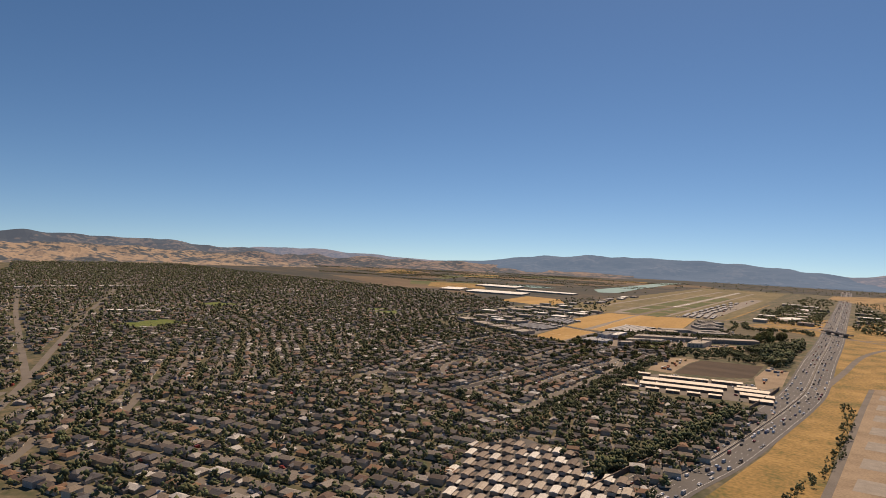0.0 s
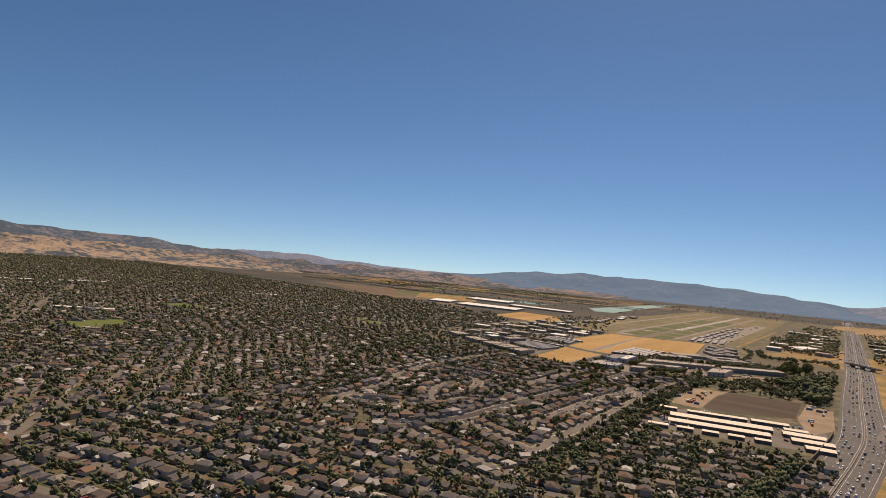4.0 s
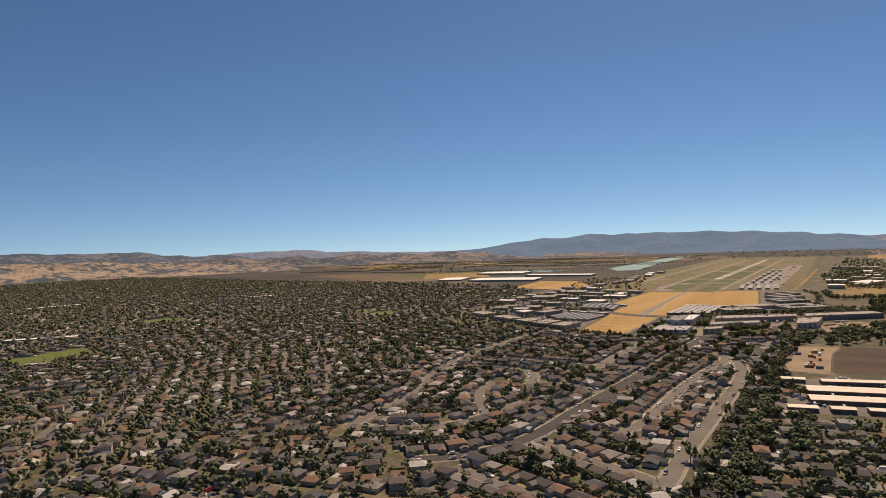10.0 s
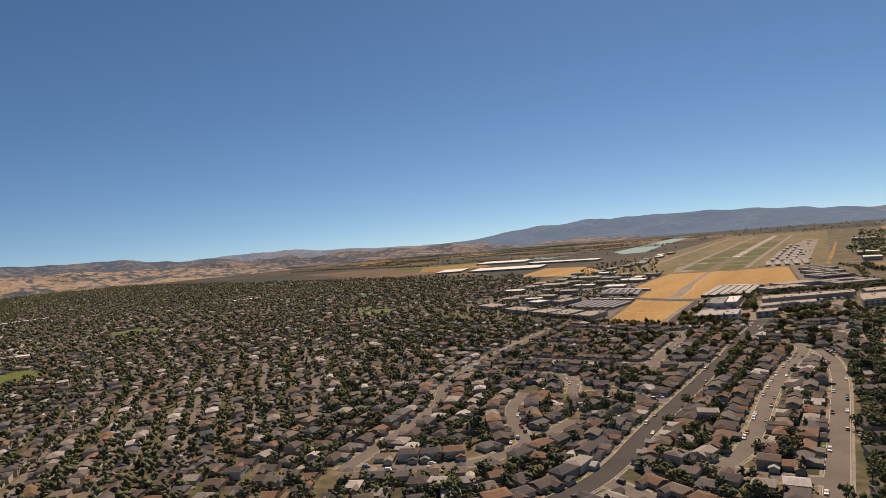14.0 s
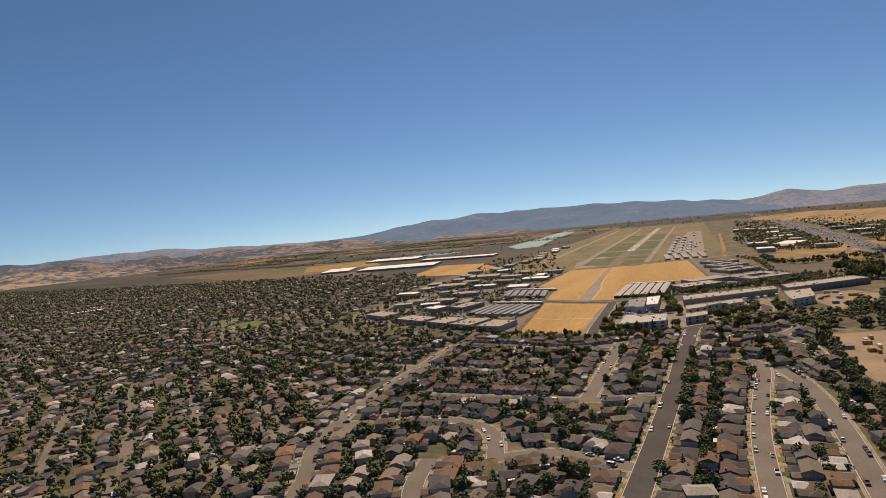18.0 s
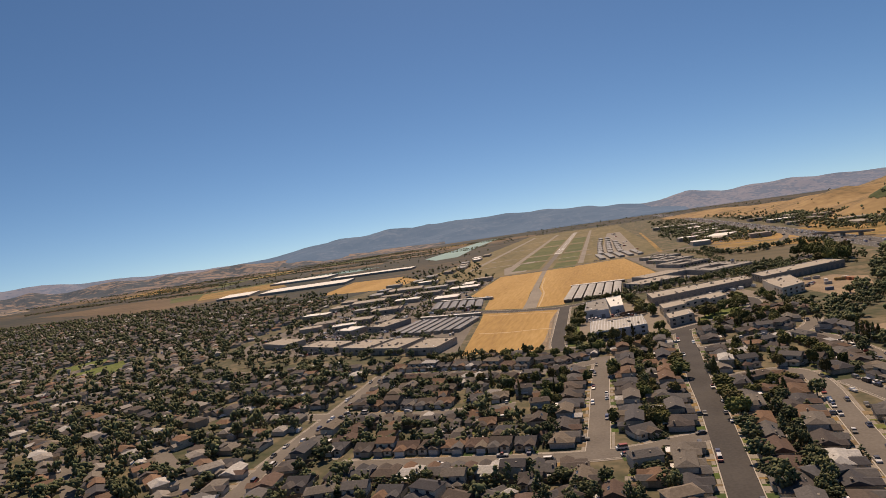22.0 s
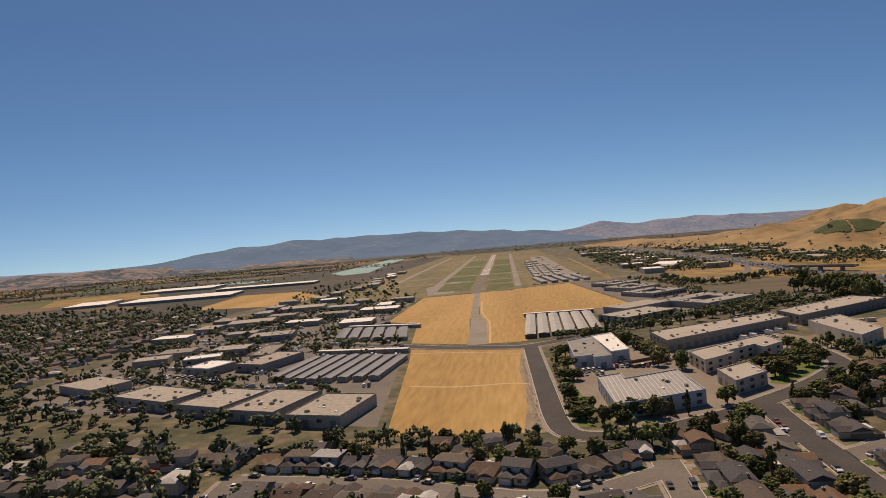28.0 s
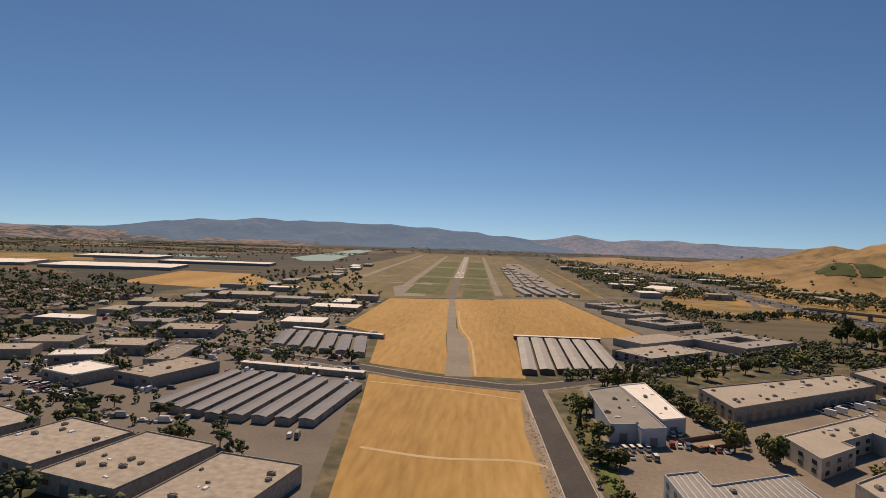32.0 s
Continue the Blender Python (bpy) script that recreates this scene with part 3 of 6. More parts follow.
relief("vineyard", 420, 1150, 560, 1300, 6, 1.0, M_VINE, "dark green vineyard below the golden hills", "vineyard", lambda x, y: math.hypot((x - 490) / 1.2, y - 1220) < 52)

# ---------------------------------------------------------------- airfield
def axis(y):
    return -80 - 0.0262 * (y - 800)


def runway_piece(name, half, y0, y1, off, z, mat, label, category="runway"):
    return sheet(name, [(axis(y0) + off - half, y0), (axis(y0) + off + half, y0), (axis(y1) + off + half, y1), (axis(y1) + off - half, y1)], z, mat, label, category)


sheet("approach_strip", [(-71, 411), (-64, 415), (-57, 301), (-50, 183), (-44, 150), (-38, 116), (-31, 2), (-46, 1), (-50, 78), (-54, 130), (-60, 214)], 0.10, M_TAXI, "worn paved strip leading to the runway", "pavement")
runway_piece("overrun", 5.5, 412, 800, 0, 0.12, M_ROAD, "darker paved overrun before the threshold", "pavement")
rw = runway_piece("runway", 9.0, 800, 1990, 0, 0.14, M_RUN, "long pale asphalt runway with white markings")
bm = bmesh.new()
for k in range(-4, 5):
    if k:
        x = axis(815) + k * 1.9
        box(bm, x - 0.65, 806, 0.16, x + 0.8, 828, 0.17)
for k in range(30):
    y = 860 + k * 37
    box(bm, axis(y) - 0.5, y, 0.16, axis(y) + 0.5, y + 20, 0.17)
for s in (-1, 1):
    box(bm, axis(950) + s * 5 - 1.6, 940, 0.16, axis(950) + s * 5 + 1.6, 975, 0.17)
part("runway_markings", bm, M_WHITE, rw)
runway_piece("taxiway", 5, 480, 1980, 62, 0.12, M_TAXI, "straight grey taxiway beside the runway", "taxiway")
runway_piece("taxiway", 6, 480, 1980, -75, 0.12, M_TAXI, "second parallel grey strip beside the runway", "taxiway")
runway_piece("taxiway", 6, 600, 1980, -170, 0.12, M_TAXI, "far parallel grey strip beside the airfield", "taxiway")
for y in (640, 800, 1150, 1500, 1900):
    sheet("taxiway_link", [(axis(y) - 172, y - 25), (axis(y) + 80, y + 15), (axis(y) + 80, y + 24), (axis(y) - 172, y - 16)], 0.11, M_TAXI, "grey cross taxiway over the airfield grass", "taxiway")
sheet("apron", [(22, 490), (98, 500), (66, 1500), (24, 1500)], 0.10, M_TAXI, "grey parking apron beside hangars", "apron")
sheet("apron", [(-165, 560), (-116, 700), (-105, 440), (-140, 420)], 0.085, M_TAXI, "tan paved yard beside the airfield", "apron")
for y0, y1, o0, o1 in ((425, 545, 14, 54), (580, 780, 14, 54), (830, 1120, 14, 54), (1180, 1470, 14, 54), (660, 785, -66, -14), (820, 1120, -66, -14), (1180, 1470, -66, -14), (470, 620, -64, -12)):
    sheet("infield_patch", [(axis(y0) + o0, y0), (axis(y0) + o1, y0 - 4), (axis(y1) + o1, y1 - 4), (axis(y1) + o0, y1)], 0.09, M_GREENIN, "greener grass between runway and taxiways", "field")
sheet("perimeter_road", [(-150, 397), (70, 472), (140, 480), (140, 487), (68, 480), (-150, 405)], 0.16, M_ROAD, "narrow perimeter road along the airfield fence", "road")

# ---------------------------------------------------------------- roads
ROADS = {
    "cross_road": ([(-330, 110), (-220, 62), (-125, 24), (-95, 12), (-62, -4), (-35, -11), (-11, -17), (5, -13), (33, 6), (74, 35), (108, 60), (165, 95), (240, 146), (290, 200)], 10.5, M_DARK),
    "side_road": ([(1, -16), (4, -85), (7, -150), (9, -187), (13, -207), (24, -213), (40, -211), (59, -203), (83, -189), (98, -177), (119, -160), (138, -142), (155, -122), (162, -108), (164, -90), (164, -74), (158, -62)], 10, M_DARK),
    "avenue": ([(99, -180), (97, -205), (96, -253), (94, -306), (94, -346), (93, -390), (90, -480), (87, -562), (87, -610), (82, -645), (66, -680), (40, -705)], 11, M_DARK),
    "street_b": ([(43, -240), (43, -311), (44, -370), (44, -404)], 9.5, M_ROAD),
    "street_c": ([(-70, -404), (5, -404), (29, -404), (48, -402), (63, -398), (77, -391), (92, -386)], 9, M_ROAD),
    "street_d": ([(-110, -246), (-51, -254), (-25, -261), (0, -267), (19, -262), (43, -248)], 9, M_ROAD),
    "street_e": ([(95, -318), (112, -306), (126, -300), (138, -301), (145, -312), (146, -335), (143, -370), (138, -451), (139, -534), (138, -573), (132, -598)], 9, M_ROAD),
    "street_h": ([(97, -243), (113, -235), (131, -222), (148, -218), (163, -214), (177, -197), (185, -173)], 9, M_ROAD),
    "street_s": ([(165, -212), (176, -232), (183, -262), (186, -300)], 9, M_ROAD),
    "street_g": ([(158, -322), (168, -360), (174, -415), (176, -490), (177, -557), (178, -620), (180, -664), (161, -660), (121, -647), (88, -632)], 9.5, M_ROAD),
    "street_f": ([(132, -599), (149, -601), (168, -599), (177, -597)], 9, M_ROAD),
    "street_k": ([(70, -700), (110, -708), (139, -716), (165, -723), (200, -731)], 9, M_ROAD),
    "street_l": ([(-40, -672), (9, -645), (25, -628), (33, -601), (38, -580), (42, -555)], 9, M_ROAD),
    "street_m": ([(32, -600), (7, -568), (-9, -537), (-15, -507)], 9, M_ROAD),
    "street_n": ([(18, -500), (42, -488), (66, -493), (89, -500)], 9, M_ROAD),
    "street_p": ([(-150, -330), (-95, -334), (-40, -338), (0, -332)], 9, M_ROAD),
    "street_q": ([(-110, -246), (-108, -330), (-106, -420), (-90, -500), (-60, -560), (-40, -672)], 9, M_ROAD),
    "street_r": ([(-98, -470), (-40, -450), (0, -462), (18, -500)], 9, M_ROAD),
    "creek_path": ([(212, -800), (205, -718), (201, -640), (199, -560), (196, -470), (190, -394), (186, -330)], 4.5, M_DARK),
}
LINES = {}
for order, (name, (pts, width, mat)) in enumerate(ROADS.items()):
    lift = 0.13 + 0.006 * (len(ROADS) - order)
    LINES[name] = smooth(pts, 5)
    road = tagged(part(name, ribbon(LINES[name], 0, width, lift), mat), "dark asphalt road" if mat is M_DARK else "sun-bleached residential asphalt street", "road", kind="structure")
    if name != "creek_path":
        for s in (-1, 1):
            part("kerb", ribbon(LINES[name], s * (width / 2 + 0.2), 0.4, lift - 0.03, rise=0.1), M_KERB, road)
            part("footpath", ribbon(LINES[name], s * (width / 2 + 1.3), 1.3, 0.118 - 0.002 * order), M_CONC, road)
FWY = smooth([(330, -1250), (338, -980), (349, -800), (368, -690), (383, -540), (392, -430), (396, -320), (388, -62), (381, 259), (366, 640), (352, 1040), (318, 1900), (270, 2938)], 5)
motorway = tagged(part("motorway", ribbon(FWY, 0, 48, 0.16), M_FWY), "wide grey eight-lane motorway with pale lines", "road", kind="structure")
part("median_barrier", ribbon(FWY, 0, 0.7, 1.05, rise=0.9), M_CONC, motorway)
part("sound_wall", ribbon([p for p in FWY if p.y < -330], -27, 0.8, 4.0, rise=4.0), M_BROWN, motorway, "long brown block sound wall")
for off in (-20.5, -2.2, 2.2, 20.5):
    part("edge_line", ribbon(FWY, off, 0.2, 0.19), M_WHITE, motorway)
bm = bmesh.new()
for a, b in zip(FWY, FWY[1:]):
    d = b - a
    n_ = int(d.length / 14)
    side = Vector((d.y, -d.x, 0)).normalized()
    for k in range(n_):
        for off in (-16.2, -11.6, -7, 7, 11.6, 16.2):
            p = a + d * (k / max(n_, 1)) + side * off
            q = p + d.normalized() * 4
            w = side * 0.09
            vs = [bm.verts.new((v.x, v.y, 0.185)) for v in (p - w, p + w, q + w, q - w)]
            bm.faces.new(vs)
part("lane_lines", bm, M_WHITE, motorway)
RAMPS = [[(410, -330), (425, -150), (440, 60), (470, 200), (520, 300), (600, 320)], [(404, 330), (470, 360), (540, 420), (560, 520), (500, 600), (400, 640)], [(362, 640), (330, 500), (290, 420), (230, 430), (170, 480), (150, 520)], [(150, 520), (230, 560), (300, 640), (350, 800)], [(340, 470), (383, 395), (430, 330), (520, 300), (700, 280)], [(108, 480), (150, 520), (260, 505), (340, 470)]]
for k, line in enumerate(RAMPS):
    tagged(part("ramp", ribbon(smooth(line), 0, 9, 0.18 + 0.01 * k), M_ROAD), "curving pale motorway slip road", "road", kind="structure")
bridge = thing("overpass_bridge", 383, 395, math.radians(-48), "concrete road bridge over the motorway", "bridge")
part("deck", boxes((-42, -6, 5.2, 42, 6, 6.4)), M_BROWN, bridge)
for s in (-1, 1):
    part("parapet", boxes((-42, s * 6 - 0.2, 6.4, 42, s * 6 + 0.2, 7.5)), M_UNIT, bridge)
for x in (-26, 0, 26):
    part("pier", boxes((x - 0.8, -5, 0, x + 0.8, 5, 5.2)), M_CONC, bridge)
part("roadway", boxes((-42, -5.4, 6.4, 42, 5.4, 6.45)), M_DARK, bridge)


# ---------------------------------------------------------------- industrial halls
rng = random.Random(7)


def prism(bm, profile, x0, x1):
    """A profile of (y, z) points drawn out along x."""
    a = [bm.verts.new((x0, y, z)) for y, z in profile]
    b = [bm.verts.new((x1, y, z)) for y, z in profile]
    n_ = len(profile)
    bm.faces.new(a[::-1])
    bm.faces.new(b)
    for i in range(n_):
        j = (i + 1) % n_
        bm.faces.new((a[i], a[j], b[j], b[i]))
    return bm


def shared(name, bm, mat):
    me = bpy.data.meshes.new(name)
    bmesh.ops.recalc_face_normals(bm, faces=bm.faces)
    bm.to_mesh(me)
    bm.free()
    me.materials.append(mat)
    return me


def piece(name, me, parent, x, y, z, turn=0.0, scale=(1, 1, 1), label=""):
    ob = new(name, me)
    ob.parent = parent
    ob.matrix_basis = pose(x, y, z, 0, 0, turn) @ Matrix.Diagonal((*scale, 1))
    return tagged(ob, label)


bm = boxes((-1, -0.7, 0, 1, 0.7, 0.9), (-0.6, -0.4, 0.9, 0.6, 0.4, 1.15), (1, -0.25, 0.1, 1.5, 0.25, 0.6))
ME_UNIT = shared("roof_unit", bm, M_UNIT)
ME_UNITW = shared("skylight", boxes((-1.1, -0.6, 0, 1.1, 0.6, 0.3), (-0.95, -0.45, 0.3, 0.95, 0.45, 0.42)), M_WHITE)
ME_DOCK = shared("dock_door", boxes((-1.6, -0.06, 0, 1.6, 0.06, 3.4), (-1.75, -0.1, 3.4, 1.75, 0.1, 3.6)), M_GREYROOF)
ME_PANE = shared("window_pane", boxes((-1.3, -0.05, 0, 1.3, 0.05, 1.4), (-1.4, -0.08, -0.12, 1.4, 0.08, 0.0)), M_GLASS)


def hall(x, y, angle, length, width, high, style, label, group=""):
    h = thing("industrial_hall", x, y, radians(angle), label, "warehouse", group)
    a, b = length / 2, width / 2
    wallm = M_TILTUP
    roofm = {"white": M_ROOFWHITE, "metal": M_GREYROOF}.get(style, M_FLATROOF)
    part("wall", boxes((-a, -b, 0, a, b, high - 0.65)), wallm, h)
    part("roof", boxes((-a + 0.25, -b + 0.25, high - 0.65, a - 0.25, b - 0.25, high - 0.45)), roofm, h)
    for k, (x0, y0, x1, y1) in enumerate(() if not (y < 130 and abs(x) < 270) else ((-a, -b, a, -b + 0.25), (-a, b - 0.25, a, b), (-a, -b + 0.25, -a + 0.25, b - 0.25), (a - 0.25, -b + 0.25, a, b - 0.25))):
        part("parapet", boxes((x0, y0, high - 0.65, x1, y1, high)), wallm if style != "white" else M_ROOFWHITE, h)
    area = length * width
    close = y < 130 and abs(x) < 270
    for k in range(max(2, min(14, int(area / 130))) if close else 1):
        u, v = rng.uniform(-0.86, 0.86) * a, rng.uniform(-0.8, 0.8) * b
        kind = rng.random() < 0.7
        s = rng.uniform(0.55, 1.1)
        piece("roof_unit" if kind else "skylight", ME_UNIT if kind else ME_UNITW, h, u, v, high - 0.45, rng.choice((0, 90)), (s, s, s))
    n_ = min(12, int(length / 7)) if close else 0
    for k in range(n_):
        u = -a + (k + 0.5) * length / n_
        if k % 2:
            piece("dock_door", ME_DOCK, h, u, -b - 0.06, 0.1)
        else:
            piece("window_pane", ME_PANE, h, u, -b - 0.04, 2.6)
    n_ = min(5, int(width / 7)) if close else 0
    for k in range(n_):
        v = -b + (k + 0.5) * width / n_
        piece("window_pane", ME_PANE, h, -a - 0.04, v, 1.6, 90)
        piece("window_pane", ME_PANE, h, -a - 0.04, v, min(high - 2.3, 4.6), 90)
    return h


IND = "industrial halls"
HALLS = [
    (94, 84, 37, 60, 32, 6, "tilt", "low grey office block beside metal sheds"),
    (103, 138, 37, 58, 28, 6, "tilt", "low grey office block with planted court"),
    (-97, -168, -12, 29, 38, 6, "tilt", "low tan-roofed hall at the suburb's edge"),
    (-132, -155, -16, 30, 40, 6, "tilt", "low tan-roofed hall at the suburb's edge"),
    (-166, -144, -20, 32, 35, 6, "tilt", "low tan-roofed hall at the suburb's edge"),
    (-214, -127, -24, 50, 27, 6, "tilt", "long low hall at the suburb's edge"),
    (-284, -88, -27, 42, 26, 6, "tilt", "grey walled hall beside a car park"),
    (-225, -47, -22, 24, 24, 6, "white", "small hall with a bright white roof"),
    (-250, -12, 20, 27, 17, 6, "white", "small hall with a bright white roof"),
    (-244, 24, 8, 30, 26, 6, "tilt", "tan roofed hall in the industrial park"),
    (-203, 2, 98, 46, 16, 6, "tilt", "narrow grey hall in the industrial park"),
    (-296, -6, 20, 26, 18, 6, "tilt", "small tan hall in the industrial park"),
    (-292, 24, 12, 28, 24, 6, "tilt", "small tan hall in the industrial park"),
    (-237, 91, 12, 40, 30, 6, "tilt", "yellowish roofed hall among trees"),
    (-311, 207, 14, 50, 34, 6, "tilt", "grey hall among distant trees"),
    (-297, 334, 12, 60, 38, 6, "tilt", "grey hall among distant trees"),
    (-172, 152, 4, 34, 30, 6, "white", "white roofed hall beside the golden field"),
    (-172, 255, 2, 46, 28, 6, "white", "white roofed hall beside the golden field"),
    (-186, -34, -20, 25, 44, 6, "tilt", "tan hall beside storage sheds"),
    (-885, 705, 20, 80, 120, 6, "white", "distant greenhouse with a white roof"),
    (-690, 712, 12, 215, 110, 6, "white", "very wide distant greenhouse with a white roof"),
    (-880, 1040, 8, 180, 110, 6, "white", "distant greenhouse with a white roof"),
    (-600, 925, 6, 230, 60, 6, "white", "long distant greenhouse with a white roof"),
    (-1440, -500, 80, 150, 16, 6, "white", "long white roofed school block in the suburb"),
    (-1400, -310, 80, 120, 16, 6, "white", "long white roofed school block in the suburb"),
    (-792, -586, 46, 84, 14, 5, "white", "pale roofed school block beside playing fields"),
    (-770, -560, 46, 60, 14, 5, "white", "pale roofed school block beside playing fields"),
    (-1060, 50, 62, 60, 20, 5, "white", "pale roofed hall among the houses"),
    (258, 690, 66, 80, 44, 6, "white", "large white roofed store beside the motorway"),
]
for i in range(22):
    x, y = -345 + (i % 4) * 58 + rng.uniform(-12, 12), 120 + (i // 4) * 62 + rng.uniform(-12, 12)
    if min(math.hypot(x - q[0], y - q[1]) for q in HALLS) > 44 and x < -155:
        HALLS.append((x, y, rng.choice((8, 98)) + rng.uniform(-6, 6), rng.uniform(28, 44), rng.uniform(18, 26), 6, rng.choice(("white", "tilt", "tilt", "metal")), "low industrial hall among trees and yards"))
for i in range(5):
    HALLS.append((24 + i * 16.5, 542 + i * 4, 97, 106, 9.5, 4, "metal", "long low aircraft hangar row with a grey roof"))
for j, y in enumerate((640, 716, 792, 868, 960, 1060, 1170)):
    for i in range(3 if j < 5 else 2):
        HALLS.append((22 + i * 19 - j * 2 + rng.uniform(-1, 1), y + i * 5, 95, 62, 10, 4, "metal", "low grey aircraft hangar row beside the apron"))
for i in range(9):
    HALLS.append((-300 + rng.uniform(-20, 20), 470 + i * 75, 95, rng.uniform(30, 60), 20, 6, rng.choice(("tilt", "metal", "white")), "low hall along the airfield's far side"))
for i in range(90):
    x, y = rng.uniform(185, 640), rng.uniform(540, 1300)
    if abs(x - (372 - (y - 500) * 0.04)) > 55 and min(math.hypot(x - q[0], y - q[1]) for q in HALLS) > 58 and gold_height(x, y) < 0 and len(HALLS) < 110:
        HALLS.append((x, y, rng.choice((0, 90)) + rng.uniform(-8, 8), rng.uniform(30, 62), rng.uniform(20, 32), rng.uniform(5, 9), rng.choice(("white", "tilt", "tilt")), "office block among trees across the motorway"))
for row in HALLS:
    hall(*row, IND)


def outline_hall(points, high, wallm, roofm, label, ribs=0, docks=(), panes=(), units=10):
    """A flat-roofed hall over any outline (counter-clockwise). docks, panes: the edges that carry loading doors or windows."""
    cx, cy = sum(p[0] for p in points) / len(points), sum(p[1] for p in points) / len(points)
    h = thing("industrial_hall", cx, cy, 0, label, "warehouse", IND)
    rel = [Vector((x - cx, y - cy, 0)) for x, y in points]
    n_ = len(rel)
    HALLS.append((cx, cy, math.degrees(math.atan2(rel[1].y - rel[0].y, rel[1].x - rel[0].x)), (rel[1] - rel[0]).length * 0.95, (rel[2] - rel[1]).length * 0.9))
    bm = bmesh.new()
    low, top = [bm.verts.new((p.x, p.y, 0)) for p in rel], [bm.verts.new((p.x, p.y, high - 0.6)) for p in rel]
    for i in range(n_):
        j = (i + 1) % n_
        bm.faces.new((low[i], low[j], top[j], top[i]))
    part("wall", bm, wallm, h)
    bm = bmesh.new()
    bm.faces.new([bm.verts.new((p.x * 0.995, p.y * 0.995, high - 0.55)) for p in rel])
    bm.normal_update()
    bmesh.ops.triangulate(bm, faces=bm.faces)
    part("roof", bm, roofm, h)
    for i in range(n_):
        a, b = rel[i], rel[(i + 1) % n_]
        d = b - a
        turn = math.degrees(math.atan2(d.y, d.x))
        bm = boxes((0, -0.02, high - 0.6, d.length, 0.35, high))
        piece("parapet", shared("parapet", bm, wallm if roofm is not M_ROOFWHITE else M_ROOFWHITE), h, a.x, a.y, 0, turn)
        k_ = max(1, int(d.length / 7))
        for k in range(k_ if i in docks or i in panes else 0):
            p = a + d * ((k + 0.5) / k_) + Vector((d.y, -d.x, 0)).normalized() * 0.06
            if i in docks:
                piece("dock_door", ME_DOCK, h, p.x, p.y, 0.1, turn)
            else:
                for z in (1.2, min(4.3, high - 2.2)):
                    piece("window_pane", ME_PANE, h, p.x, p.y, z, turn)
    flat = [(p.x, p.y) for p in rel]
    span = (min(p[0] for p in flat), max(p[0] for p in flat), min(p[1] for p in flat), max(p[1] for p in flat))
    done = 0
    while done < units:
        u, v = rng.uniform(span[0], span[1]), rng.uniform(span[2], span[3])
        if all(inside(u + e, v + g, flat) for e, g in ((2, 0), (-2, 0), (0, 2), (0, -2))):
            kind, s_ = rng.random() < 0.7, rng.uniform(0.6, 1.1)
            piece("roof_unit" if kind else "skylight", ME_UNIT if kind else ME_UNITW, h, u, v, high - 0.54, rng.choice((0, 90)), (s_, s_, s_))
            done += 1
    if ribs:
        for k in range(1, int((span[1] - span[0]) / ribs)):
            u = span[0] + k * ribs
            inside_v = [v for v in np.arange(span[2], span[3], 0.5) if inside(u, v, flat) and inside(u + 0.4, v, flat)]
            if len(inside_v) > 12:
                part("roof_rib", boxes((u, inside_v[0] + 0.6, high - 0.55, u + 0.55, inside_v[-1] - 0.6, high - 0.36)), M_RIB, h)
    return h


M_RIB = material("pale_roof_rib", (0.42, 0.41, 0.40), (0.54, 0.53, 0.51), 0.3, 2, rough=0.5)
M_BLUEROOF = material("worn_grey_roofing", (0.24, 0.225, 0.20), (0.31, 0.29, 0.26), 0.12, 1.2)
M_TANROOF = material("tan_roofing", (0.36, 0.315, 0.26), (0.45, 0.40, 0.335), 0.08, 0.9)
M_CREAMWALL = material("cream_stucco", (0.50, 0.44, 0.36), (0.58, 0.52, 0.43), 0.2, 2)
outline_hall([(34, -194), (75, -177), (72.5, -137), (45, -150), (44.5, -139), (32.5, -144)], 7, M_BLUEWALL, M_METALROOF, "large pale blue hall with white-ribbed grey metal roof", ribs=2.2, panes=(0, 5), units=5)
outline_hall([(25.5, -96), (36, -94), (36.3, -100), (46.5, -97), (42.3, -30), (25, -43)], 7.5, M_BLUEWALL, M_BLUEROOF, "pale blue warehouse with a worn grey flat roof", docks=(0, 2), units=8)
outline_hall([(47.8, -85), (59, -80), (57, -20), (42.8, -28)], 7.2, M_BLUEWALL, M_ROOFWHITE, "narrow hall with a bright white flat roof", docks=(0,), units=5)
outline_hall([(85, -62), (181, 0), (178, 26), (81.5, -27)], 7.5, M_TILTUP, M_TANROOF, "very long tilt-up hall with dark loading doors", docks=(0,), panes=(3,), units=26)
outline_hall([(90.5, -122), (110, -107), (108.5, -101), (127, -88), (129, -97), (144, -84), (142, -60), (88.5, -98)], 7.5, M_CREAMWALL, M_TANROOF, "two-storey cream office hall with recessed entrance", panes=(0, 2, 4, 7), units=9)
outline_hall([(91.5, -165), (110.5, -150), (109.5, -127), (90.5, -141)], 7, M_TILTUP, M_TANROOF, "small brown panelled office block with tan roof", docks=(3,), panes=(0,), units=4)
outline_hall([(191, 4), (281, 66), (270, 92), (187, 34)], 7.5, M_TILTUP, M_TANROOF, "long low tilt-up hall beside a tree row", docks=(0,), panes=(3,), units=18)
outline_hall([(188, -81), (210, -61), (212, -6), (185, -22), (186, -60)], 8, M_CREAMWALL, M_TANROOF, "cream office hall with pale flat roof", panes=(0, 4), units=8)


